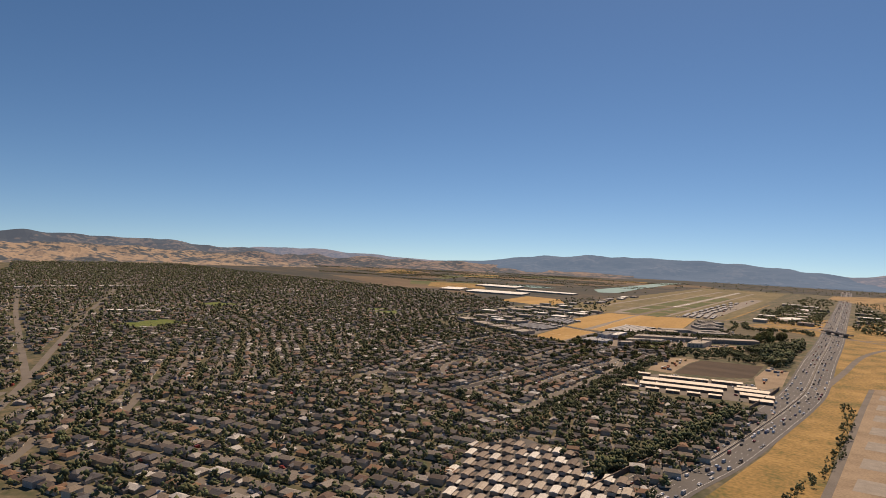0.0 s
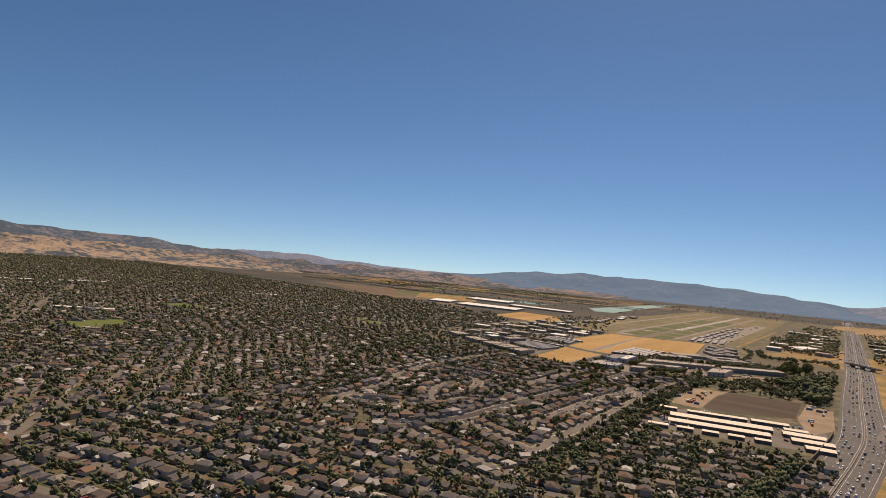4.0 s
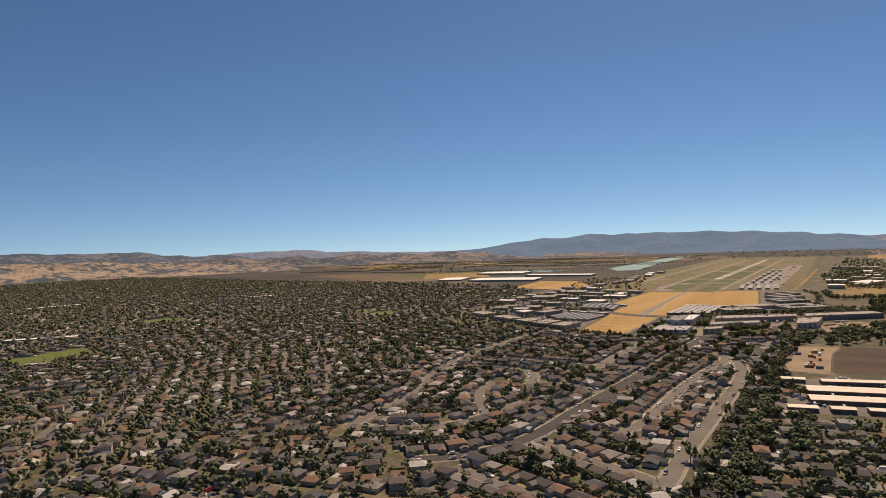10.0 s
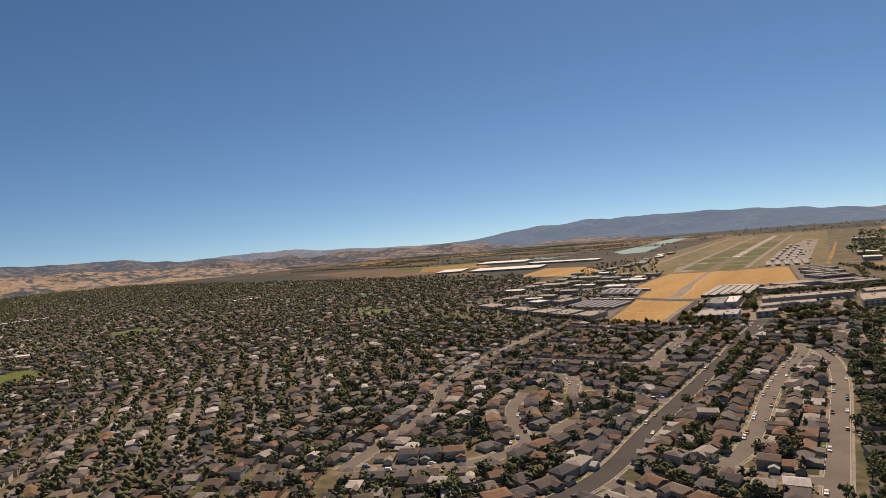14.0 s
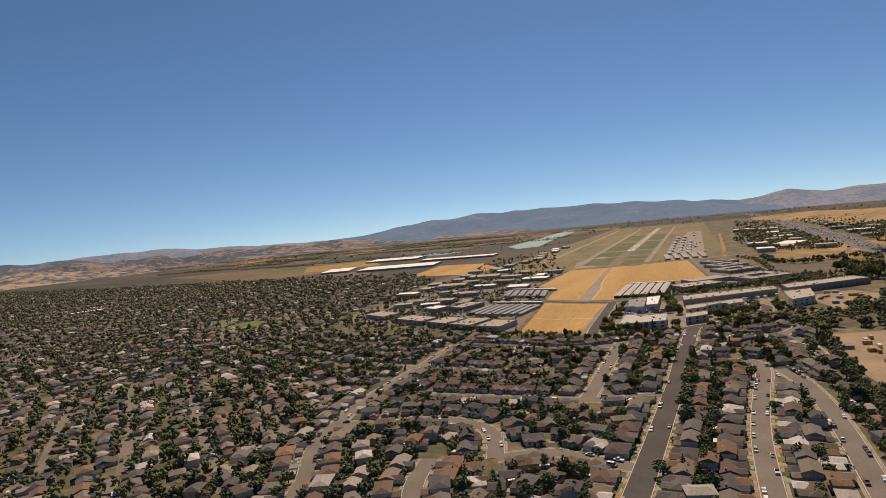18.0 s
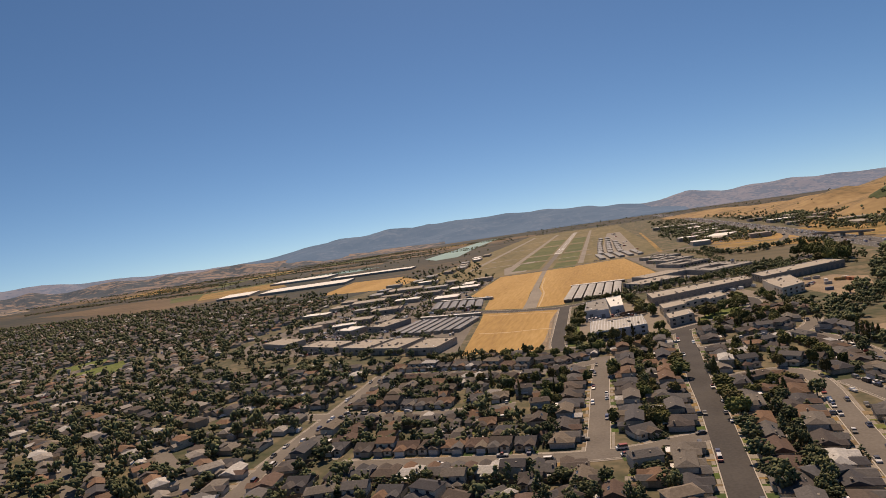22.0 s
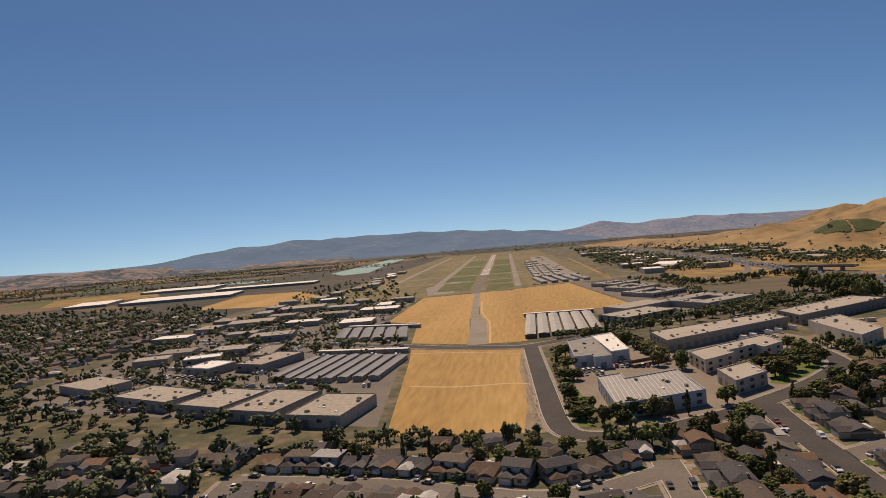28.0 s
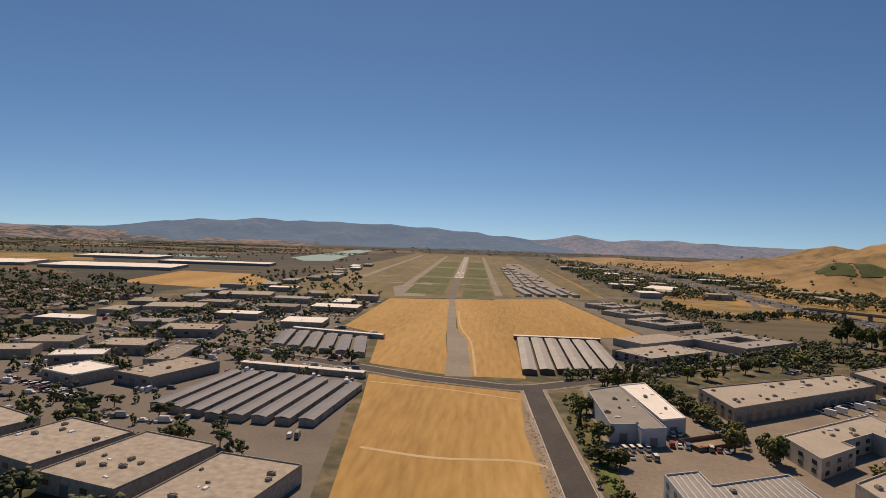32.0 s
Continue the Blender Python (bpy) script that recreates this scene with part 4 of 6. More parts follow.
def court_office(x, y, angle, length, width, high):
    """Flat-roofed office wings round a planted court."""
    HALLS.append((x, y, angle, length, width))
    h = thing("court_office", x, y, radians(angle), "flat-roofed grey office round a planted court", "office", "court offices")
    a, b, d = length / 2, width / 2, min(length, width) * 0.33
    for name, (x0, y0, x1, y1) in (("front_wing", (-a, -b, a, -b + d)), ("rear_wing", (-a, b - d, a, b)), ("side_wing", (-a, -b + d, -a + d, b - d)), ("side_wing", (a - d, -b + d, a, b - d))):
        part(name, boxes((x0, y0, 0, x1, y1, high - 0.5)), M_TILTUP, h)
        part("roof", boxes((x0 + 0.2, y0 + 0.2, high - 0.5, x1 - 0.2, y1 - 0.2, high - 0.3)), M_GREYFLAT, h)
        for u0, v0, u1, v1 in ((x0, y0, x1, y0 + 0.2), (x0, y1 - 0.2, x1, y1)):
            part("parapet", boxes((u0, v0, high - 0.5, u1, v1, high)), M_TILTUP, h)
        for _ in range(4):
            piece("roof_unit", ME_UNIT, h, rng.uniform(x0 + 3, x1 - 3), rng.uniform(y0 + 3, y1 - 3), high - 0.3, rng.choice((0, 90)), (0.9, 0.9, 0.9))
    n_ = int(length / 6)
    for k in range(n_):
        piece("window_pane", ME_PANE, h, -a + (k + 0.5) * length / n_, -b - 0.05, 1.4, 0, (1.6, 1, 1))


M_GREYFLAT = material("grey_flat_roofing", (0.27, 0.25, 0.225), (0.36, 0.335, 0.30), 0.08, 0.8)
for row in ((170, 152, 37, 66, 56, 6), (143, 256, 38, 54, 46, 5), (131, 322, 38, 50, 46, 5), (121, 386, 38, 46, 44, 5)):
    court_office(*row)

# walled yard beside the ribbed hall
yard = thing("walled_yard", 65, -91, radians(29), "bare storage yard behind a low brown wall", "yard", "", 0.06)
part("yard_floor", boxes((-11, -5, 0, 11, 5, 0.06)), M_DIRT, yard)
for x0, y0, x1, y1 in ((-11.3, -5.3, 11.3, -5), (-11.3, 5, 11.3, 5.3), (-11.3, -5, -11, 5), (11, -5, 11.3, 5)):
    part("yard_wall", boxes((x0, y0, 0, x1, y1, 1.8)), M_BROWN, yard)

# storage sheds: long low roofs in rows
def shed(x, y, angle, length, width, high, roofm, wallm, label, group):
    HALLS.append((x, y, angle, length, width))
    s = thing("storage_shed", x, y, radians(angle), label, "shed", group)
    a, b = length / 2, width / 2
    part("wall", boxes((-a, -b + 0.3, 0, a, b - 0.3, high)), wallm, s)
    for k in (-1, 1):
        bm = bmesh.new()
        prism(bm, [(k * b, high), (0, high + width * 0.07), (0, high + width * 0.07 + 0.15), (k * b, high + 0.15)][:: 1 if k > 0 else -1], -a - 0.3, a + 0.3)
        bmesh.ops.recalc_face_normals(bm, faces=bm.faces)
        part("roof_slope", bm, roofm, s)
    n_ = min(4, int(length / 8))
    for k in range(n_):
        piece("dock_door", ME_DOCK, s, -a + (k + 0.5) * length / n_, -b + 0.25, 0.05, 0, (0.8, 1, 0.7))
    return s


for i in range(6):
    shed(2.5 + i * 10.3, 72 + i * 1.5, -91, 114 - i * 3, 8.6, 3.0, M_SHED, M_BROWN, "long storage shed with a pale ribbed roof", "storage sheds by the field")
shed(30, 138, 3, 66, 5, 3.2, M_ROOFWHITE, M_BROWN, "white roofed shed along the field edge", "storage sheds by the field")
for i in range(6):
    shed(-166 + i * 11.5, 84 - i * 3, -80, 60, 8.2, 3.0, M_DARKROOF, M_TILTUP, "long storage shed with a dark grey roof", "dark storage sheds")
shed(-124, -8, -8, 72, 5, 3.2, M_ROOFWHITE, M_TILTUP, "white roofed shed at the yard's edge", "dark storage sheds")
shed(-136, 118, -12, 74, 5, 3.2, M_ROOFWHITE, M_TILTUP, "white roofed shed at the yard's edge", "dark storage sheds")
for i in range(8):
    shed(-158 + i * 9.6, -57 - i * 1.6, 84, 74 - abs(i - 3) * 3, 6.8, 3.0, M_DARKROOF, M_TILTUP, "long storage shed with a dark grey roof", "dark storage sheds")
STORE = [(271, -414, 15, 98, 18), (275, -444, 15, 94, 16), (262, -384, 17, 60, 10), (312, -368, 15, 36, 12), (228, -486, 14, 19, 9), (252, -479, 14, 15, 9), (274, -473, 14, 15, 9), (296, -467, 14, 14, 9), (318, -460, 14, 14, 9), (213, -394, 12, 18, 9), (347, -402, 12, 38, 16), (356, -425, 12, 36, 15), (364, -449, 12, 24, 14), (338, -384, 12, 22, 11)]
M_CREAM = material("cream_metal_roof", (0.72, 0.62, 0.49), (0.82, 0.72, 0.58), 0.1, 1.0, rough=0.6)
for x, y, an, le, wi in STORE:
    shed(x, y, an, le, wi, 3.2, M_CREAM, M_BROWN, "long self-storage block with a cream metal roof", "cream storage blocks")

# ---------------------------------------------------------------- houses
def gable_roof(bm, x0, x1, y0, y1, z, rise, over=0.5, hip=0.0, along="x"):
    """A pitched roof over a rectangle, with eaves 0.2 m thick; hip: how far the ridge ends are drawn in."""
    x0, x1, y0, y1 = x0 - over, x1 + over, y0 - over, y1 + over
    if along == "x":
        ym = (y0 + y1) / 2
        top = [(x0 + hip, ym, z + rise), (x1 - hip, ym, z + rise)]
        sides = lambda c, t: ((c[0], c[1], t[1], t[0]), (c[2], c[3], t[0], t[1]), (c[1], c[2], t[1]), (c[3], c[0], t[0]))
    else:
        xm = (x0 + x1) / 2
        top = [(xm, y0 + hip, z + rise), (xm, y1 - hip, z + rise)]
        sides = lambda c, t: ((c[1], c[2], t[1], t[0]), (c[3], c[0], t[0], t[1]), (c[0], c[1], t[0]), (c[2], c[3], t[1]))
    c = [bm.verts.new((x, y, z)) for x, y in ((x0, y0), (x1, y0), (x1, y1), (x0, y1))]
    low = [bm.verts.new((v.co.x, v.co.y, z - 0.2)) for v in c]
    t = [bm.verts.new(p) for p in top]
    for f in sides(c, t):
        bm.faces.new(f)
    for i in range(4):
        j = (i + 1) % 4
        bm.faces.new((low[i], low[j], c[j], c[i]))
    bm.faces.new(low[::-1])


ME_WIN = shared("window", boxes((-0.8, -0.05, 0, 0.8, 0.05, 1.1)), M_GLASS)
ME_GAR = shared("garage_door", boxes((-2.2, -0.06, 0, 2.2, 0.06, 2.1), (-2.2, -0.09, 0.66, 2.2, -0.06, 0.7), (-2.2, -0.09, 1.36, 2.2, -0.06, 1.4)), M_DOOR)
ME_DOOR = shared("front_door", boxes((-0.45, -0.06, 0, 0.45, 0.06, 2.0)), M_BROWN)
ME_CHIM = shared("chimney", boxes((-0.4, -0.3, 0, 0.4, 0.3, 2.4)), M_BROWN)
ME_CAP = shared("chimney_cap", boxes((-0.5, -0.4, 2.4, 0.5, 0.4, 2.55), (-0.2, -0.15, 2.55, 0.2, 0.15, 2.8)), M_UNIT)
ME_VENT = shared("roof_vent", boxes((-0.25, -0.25, 0, 0.25, 0.25, 0.5), (-0.35, -0.35, 0.5, 0.35, 0.35, 0.58)), M_UNIT)
ME_PANEL = shared("solar_panel", boxes((-0.8, -0.5, 0, 0.8, 0.5, 0.06)), M_GLASS)


def house_kind(k):
    """House pattern k: a main body with a garage wing, standing with its front to -y."""
    r = random.Random(100 + k)
    flip = -1 if k % 2 else 1
    w, d, two = r.uniform(10.4, 12.0), r.uniform(7.0, 8.2), k % 4 == 3
    wing = r.uniform(2.6, 3.6)
    wall_h = 5.0 if two else 2.6
    hip = (0.0, 3.0, 0.0, 2.6, 3.2)[k % 5]
    gx0, gx1 = (0.4, w / 2) if flip > 0 else (-w / 2, -0.4)
    gy = -1.0 - r.uniform(3.4, 4.6)
    h = thing("house", 0, 0, 0, "", "house", "houses of the suburb")
    wx0, wx1 = sorted((-flip * w * 0.46, -flip * w * 0.04))
    part("wall", boxes((-w / 2, -1, 0, w / 2, -1 + d, wall_h), (wx0, -1 - wing, 0, wx1, -1.01, 2.5)), M_WALL, h)
    part("garage_wall", boxes((gx0, gy, 0, gx1, -1.01, 2.5)), M_WALL, h)
    bm = bmesh.new()
    gable_roof(bm, -w / 2, w / 2, -1, -1 + d, wall_h + 0.2, 1.5 + 0.2 * (k % 3), 0.55, hip)
    gable_roof(bm, wx0, wx1, -1 - wing, 1.6, 2.66, 1.0, 0.45, (0.0, 1.8)[(k // 2) % 2], "y")
    part("roof", bm, M_ROOF, h)
    bm = bmesh.new()
    gable_roof(bm, gx0, gx1, gy, 1.2, 2.72, 1.15, 0.5, (0, 2.2)[k % 2], "y")
    part("garage_roof", bm, M_ROOF, h)
    piece("garage_door", ME_GAR, h, (gx0 + gx1) / 2, gy - 0.06, 0.02)
    piece("front_door", ME_DOOR, h, flip * 0.1, -1.06, 0.05)
    piece("window", ME_WIN, h, (wx0 + wx1) / 2, -1.05 - wing, 1.0)
    piece("window", ME_WIN, h, -flip * 2.6, -1 + d + 0.05, 1.0)
    if two:
        piece("window", ME_WIN, h, -2.6, -1.05, 3.4)
        piece("window", ME_WIN, h, 2.6, -1.05, 3.4)
    if k % 3 != 1:
        stack = piece("chimney", ME_CHIM, h, -flip * w * 0.42, -1 + d * 0.7, wall_h - 0.4)
        piece("chimney_cap", ME_CAP, stack, 0, 0, 0)
    if k % 2:
        piece("roof_vent", ME_VENT, h, flip * 1.5, -1 + d * 0.72, wall_h + 0.8)
    if k == 5:
        for i in range(2):
            ob = piece("solar_panel", ME_PANEL, h, -1.7 + 1.7 * i, -1 + d * 0.72, wall_h + 1.35)
            ob.rotation_euler = (radians(-24), 0, 0)
    if k % 3 == 0:
        bm = boxes((-2.4, -1 + d, 2.35, 2.4, 1.4 + d, 2.5), (-2.3, 1.2 + d, 0, -2.15, 1.35 + d, 2.35), (2.15, 1.2 + d, 0, 2.3, 1.35 + d, 2.35))
        part("patio_cover", bm, M_WHITE if k == 6 else M_TRIM, h, "pale patio cover on posts")
    return h


HOUSE_LABELS = ["single-storey stucco house with a brown gabled roof", "single-storey house with a hipped shingle roof", "stucco house with attached garage and shingle roof", "two-storey stucco house with a hipped roof"]
KINDS = []
for k in range(8):
    KINDS.append(tagged(house_kind(k), HOUSE_LABELS[k % 4]))


def blocked(x, y, r_=0.0):
    for q in HALLS:
        dx, dy, c, s = x - q[0], y - q[1], math.cos(radians(q[2])), math.sin(radians(q[2]))
        if abs(dx * c + dy * s) < q[3] / 2 + r_ and abs(-dx * s + dy * c) < q[4] / 2 + r_:
            return True
    return False


LOTS_LAND = [(-120, -219), (10, -219), (24, -224), (60, -214), (84, -200), (118, -174), (140, -154), (160, -128), (188, -120), (196, -330), (206, -760), (-120, -760)]
spots = []  # x, y, turn of the front, width scale
STREETS = [n for n in ROADS if n.startswith(("street", "avenue"))]
for name in STREETS:
    line = LINES[name]
    wid = ROADS[name][1]
    run, nxt = 0.0, 8.0
    for a, b in zip(line, line[1:]):
        seg = (b - a).length
        d = (b - a).normalized()
        step = 10.8 + 4.8 * abs(d.y)
        while nxt <= run + seg:
            p = a + d * (nxt - run)
            for s in (-1, 1):
                side = Vector((d.y, -d.x, 0)) * s
                q = p + side * (wid / 2 + 8.2)
                if not inside(q.x, q.y, LOTS_LAND):
                    continue
                near = min((away(q.x, q.y, LINES[o])[0] - ROADS[o][1] / 2) for o in ROADS)
                if near < 7.2 or blocked(q.x, q.y, 9):
                    continue
                if any((q.x - u[0]) ** 2 + (q.y - u[1]) ** 2 < (9.0 + 2.4 * abs(d.y)) ** 2 for u in spots):
                    continue
                spots.append((q.x, q.y, math.atan2(-side.y, -side.x) + math.pi / 2, 0.84 + 0.28 * abs(d.y)))
            nxt += step
        run += seg
for gy in range(-740, -120, 13):
    for gx in range(-118, 200, 10):
        x, y = gx + rng.uniform(-1.5, 1.5), gy + rng.uniform(-1.5, 1.5)
        if not inside(x, y, LOTS_LAND) or blocked(x, y, 9):
            continue
        near = min(((away(x, y, LINES[o])[0] - ROADS[o][1] / 2), o) for o in ROADS)
        if near[0] < 7.0 or any((x - u[0]) ** 2 + (y - u[1]) ** 2 < 11.6**2 for u in spots):
            continue
        spots.append((x, y, away(x, y, LINES[near[1]])[1] + rng.choice((0, math.pi)), 0.82))
spots.sort(key=lambda u: -u[1] + abs(u[0] - 70) * 1.2)
near_spots, rest_spots = spots[:286], spots[286:]
for i, (x, y, turn, w) in enumerate(near_spots):
    turn += rng.uniform(-0.05, 0.05)
    k = rng.randrange(len(KINDS))
    m = pose(x, y, 0.1, 0, 0, math.degrees(turn))
    ob = copy_thing(KINDS[k], m)
    ob.scale = (w * rng.uniform(0.94, 1.04), 0.95, 0.95)
for k, ob in enumerate(KINDS):
    x, y, turn, w = rest_spots[k]
    ob.matrix_basis = pose(x, y, 0.1, 0, 0, math.degrees(turn))
    ob.scale = (w, 0.95, 0.95)
rest_spots = rest_spots[len(KINDS):]

# driveways, lawns, fences and pools of the near lots
lots = near_spots + [s for s in rest_spots]
bm_d, bm_l, bm_f = bmesh.new(), bmesh.new(), bmesh.new()
for i, (x, y, turn, w) in enumerate(lots):
    r = random.Random(i)
    m = pose(x, y, 0, 0, 0, math.degrees(turn))
    s = 1 if r.random() < 0.5 else -1
    box(bm_d, s * 2.6 - 1.8, -9.0, 0.1, s * 2.6 + 1.8, -4.6, 0.16, m)
    box(bm_l, -s * 3.0 - 2.3, -8.0, 0.1, -s * 3.0 + 2.2, -4.2, 0.15, m)
    box(bm_l, s * 5.3 - 0.7, -8.0, 0.1, s * 5.3 + 0.7, -4.6, 0.15, m)
    if r.random() < 0.6:
        box(bm_l, -4, 7.6, 0.1, r.uniform(0, 4), 9.6, 0.15, m)
    hw = 5.6 * w
    box(bm_f, -hw, 9.9, 0, hw, 10.0, 1.7, m)
    box(bm_f, hw - 0.05, -1, 0, hw + 0.05, 9.9, 1.7, m)
tagged(part("driveway", bm_d, M_CONC), "pale concrete driveways before the houses", "driveway", kind="structure")
tagged(part("lawn", bm_l, M_YARDMIX), "small green, golden and brown yards of the lots", "lawn", kind="stuff")
tagged(part("garden_fence", bm_f, M_FENCE), "weathered board fences between back gardens", "fence", kind="structure")
for i in range(9):
    x, y, turn, w = near_spots[i * 23 + 5]
    p = pose(x, y, 0, 0, 0, math.degrees(turn)) @ Vector((rng.uniform(-2, 2), 8.6, 0))
    pool = thing("swimming_pool", p.x, p.y, turn, "small turquoise garden pool with pale coping", "pool", "garden pools")
    bm = bmesh.new()
    bmesh.ops.create_circle(bm, cap_ends=True, segments=14, radius=1.0, matrix=Matrix.Translation((0, 0, 0.2)) @ Matrix.Diagonal((3.4, 1.7, 1, 1)))
    part("water", bm, M_POOL, pool)
    bm = bmesh.new()
    ring = [(math.cos(a) * 3.4, math.sin(a) * 1.7) for a in np.linspace(0, 2 * math.pi, 15)[:-1]]
    i_ = [bm.verts.new((u, v, 0.21)) for u, v in ring]
    o_ = [bm.verts.new((u * 1.15, v * 1.3, 0.21)) for u, v in ring]
    for k in range(14):
        bm.faces.new((i_[k], i_[(k + 1) % 14], o_[(k + 1) % 14], o_[k]))
    part("coping", bm, M_CONC, pool)

M_SHEDW = palette("garden_shed_paint", [(0.62, 0.6, 0.56), (0.3, 0.25, 0.2), (0.7, 0.68, 0.64)], True, 0.8, 3)
ME_SHW = shared("shed_wall", boxes((-1.2, -0.9, 0, 1.2, 0.9, 1.9)), M_SHEDW)
bm = bmesh.new()
gable_roof(bm, -1.2, 1.2, -0.9, 0.9, 1.95, 0.5, 0.15)
ME_SHR = shared("shed_roof", bm, M_SHEDW)
for i in range(70):
    x, y, turn, w = near_spots[i * 4]
    p = pose(x, y, 0, 0, 0, math.degrees(turn)) @ Vector((rng.choice((-4, 4)) * w, 8.3, 0.1))
    g = thing("garden_shed", p.x, p.y, turn + rng.uniform(-0.2, 0.2), "small painted garden shed by a fence", "shed", "garden sheds", 0.1)
    piece("shed_wall", ME_SHW, g, 0, 0, 0)
    piece("shed_roof", ME_SHR, g, 0, 0, 0)

# farther houses, joined
def far_house(k):
    r = random.Random(500 + k)
    w, d, h, rise = r.uniform(4.6, 6.2), r.uniform(3.6, 4.6), r.choice((2.5, 2.6, 2.6, 4.6)), r.uniform(1.2, 1.9)
    v = [(x, y, z) for z in (0, h) for x, y in ((-w, -d), (w, -d), (w, d), (-w, d))]
    f = [(0, 1, 5, 4), (1, 2, 6, 5), (2, 3, 7, 6), (3, 0, 4, 7)]
    m = [1] * 4
    def roof(x0, x1, y0, y1, z, rise_, hip, b):
        v.extend([(x0, y0, z), (x1, y0, z), (x1, y1, z), (x0, y1, z), (x0 + hip, (y0 + y1) / 2, z + rise_), (x1 - hip, (y0 + y1) / 2, z + rise_)])
        f.extend([(b, b + 1, b + 5, b + 4), (b + 2, b + 3, b + 4, b + 5), (b + 1, b + 2, b + 5), (b + 3, b, b + 4)])
        m.extend([0] * 4)
    roof(-w - 0.5, w + 0.5, -d - 0.5, d + 0.5, h, rise, r.choice((0.0, 2.8, 3.2)), 8)
    s = r.choice((-1, 1))
    b = len(v)
    gx0, gx1 = sorted((s * 0.6, s * w))
    v.extend([(x, y, z) for z in (0, 2.4) for x, y in ((gx0, -d - 4), (gx1, -d - 4), (gx1, -d), (gx0, -d))])
    f.extend([(b, b + 1, b + 5, b + 4), (b + 1, b + 2, b + 6, b + 5), (b + 3, b, b + 4, b + 7)])
    m.extend([1] * 3)
    b = len(v)
    xm = (gx0 + gx1) / 2
    v.extend([(gx0 - 0.4, -d - 4.5, 2.4), (gx1 + 0.4, -d - 4.5, 2.4), (gx1 + 0.4, -d + 2, 2.4), (gx0 - 0.4, -d + 2, 2.4), (xm, -d - 4.5, 3.6), (xm, -d + 2, 3.6)])
    f.extend([(b + 1, b + 2, b + 5, b + 4), (b + 3, b, b + 4, b + 5), (b, b + 1, b + 4)])
    m.extend([0] * 3)
    return v, f, m


FAR = [far_house(k) for k in range(8)]
places = [(x, y, 0.05, turn, w * 0.95, 0.95, 0.95, rng.randrange(8)) for x, y, turn, w in rest_spots]
taken = {}


def claim(x, y, gap):
    """True once for a place, if no claimed place is nearer than gap."""
    cx, cy = int(x // 20), int(y // 20)
    for i in (-1, 0, 1):
        for j in (-1, 0, 1):
            for u, v in taken.get((cx + i, cy + j), ()):
                if (u - x) ** 2 + (v - y) ** 2 < gap * gap:
                    return False
    taken.setdefault((cx, cy), []).append((x, y))
    return True


for s in spots:
    claim(s[0], s[1], 1)
NEAR_AREA = [(-120, -215), (195, -225), (205, -740), (60, -720), (-60, -690), (-115, -500)]
OUT = [FIELD_S, [(-345, -190), (100, -196), (160, -215), (200, -250), (330, -180), (372, -380), (330, -500), (225, -505), (205, -330), (190, -220), (340, 60), (340, 500), (-345, 330)]]
SUBURB = [(205, -225), (-110, -215), (-345, -185)] + SUBURB_END[::-1][1:] + [(-3500, 100), (-2600, -200), (-1600, -640), (-700, -1010), (0, -1230), (330, -1330), (352, -820), (372, -640), (380, -500), (330, -505), (225, -510), (203, -330)]
MOBILE = [(205, -800), (228, -752), (303, -770), (338, -790), (345, -830), (330, -905), (250, -905)]
PARKS = [[(-650, -590), (-560, -575), (-545, -690), (-630, -700)], [(-520, -140), (-505, -74), (-462, -96), (-450, -160)], [(-585, -98), (-556, -47), (-520, -70), (-545, -125)], [(-880, -330), (-800, -300), (-790, -380), (-870, -400)]]
for p in PARKS:
    sheet("park_lawn", p, 0.1, M_LAWN, "green and yellow playing field in the suburb", "park")
far_streets = bmesh.new()
zones = [(-140, -240, 0.0), (60, -780, 0.22), (260, -640, 0.35)]
zone_rng = random.Random(31)
for gx in range(16):
    for gy in range(9):
        zones.append((-230 - gx * 215 + zone_rng.uniform(-70, 70), -1150 + gy * 215 + zone_rng.uniform(-70, 70), zone_rng.choice((2.45, 2.45, 2.5, 2.3, 0.85, 0.9, 0.5, 2.7))))


def zone_of(x, y):
    return min(range(len(zones)), key=lambda i: (zones[i][0] - x) ** 2 + (zones[i][1] - y) ** 2)


ARTERIALS = [smooth(p) for p in ([(-60, -1075), (-225, -977), (-519, -820), (-800, -665), (-1129, -475), (-1500, -260), (-1900, 20)], [(-250, -960), (-553, -864), (-1000, -720), (-1457, -558)])]


def open_land(x, y):
    if any(away(x, y, line)[0] < 10 for line in ARTERIALS):
        return False
    if not inside(x, y, SUBURB) or inside(x, y, MOBILE) or blocked(x, y, 8):
        return False
    return not any(inside(x, y, p) for p in PARKS)


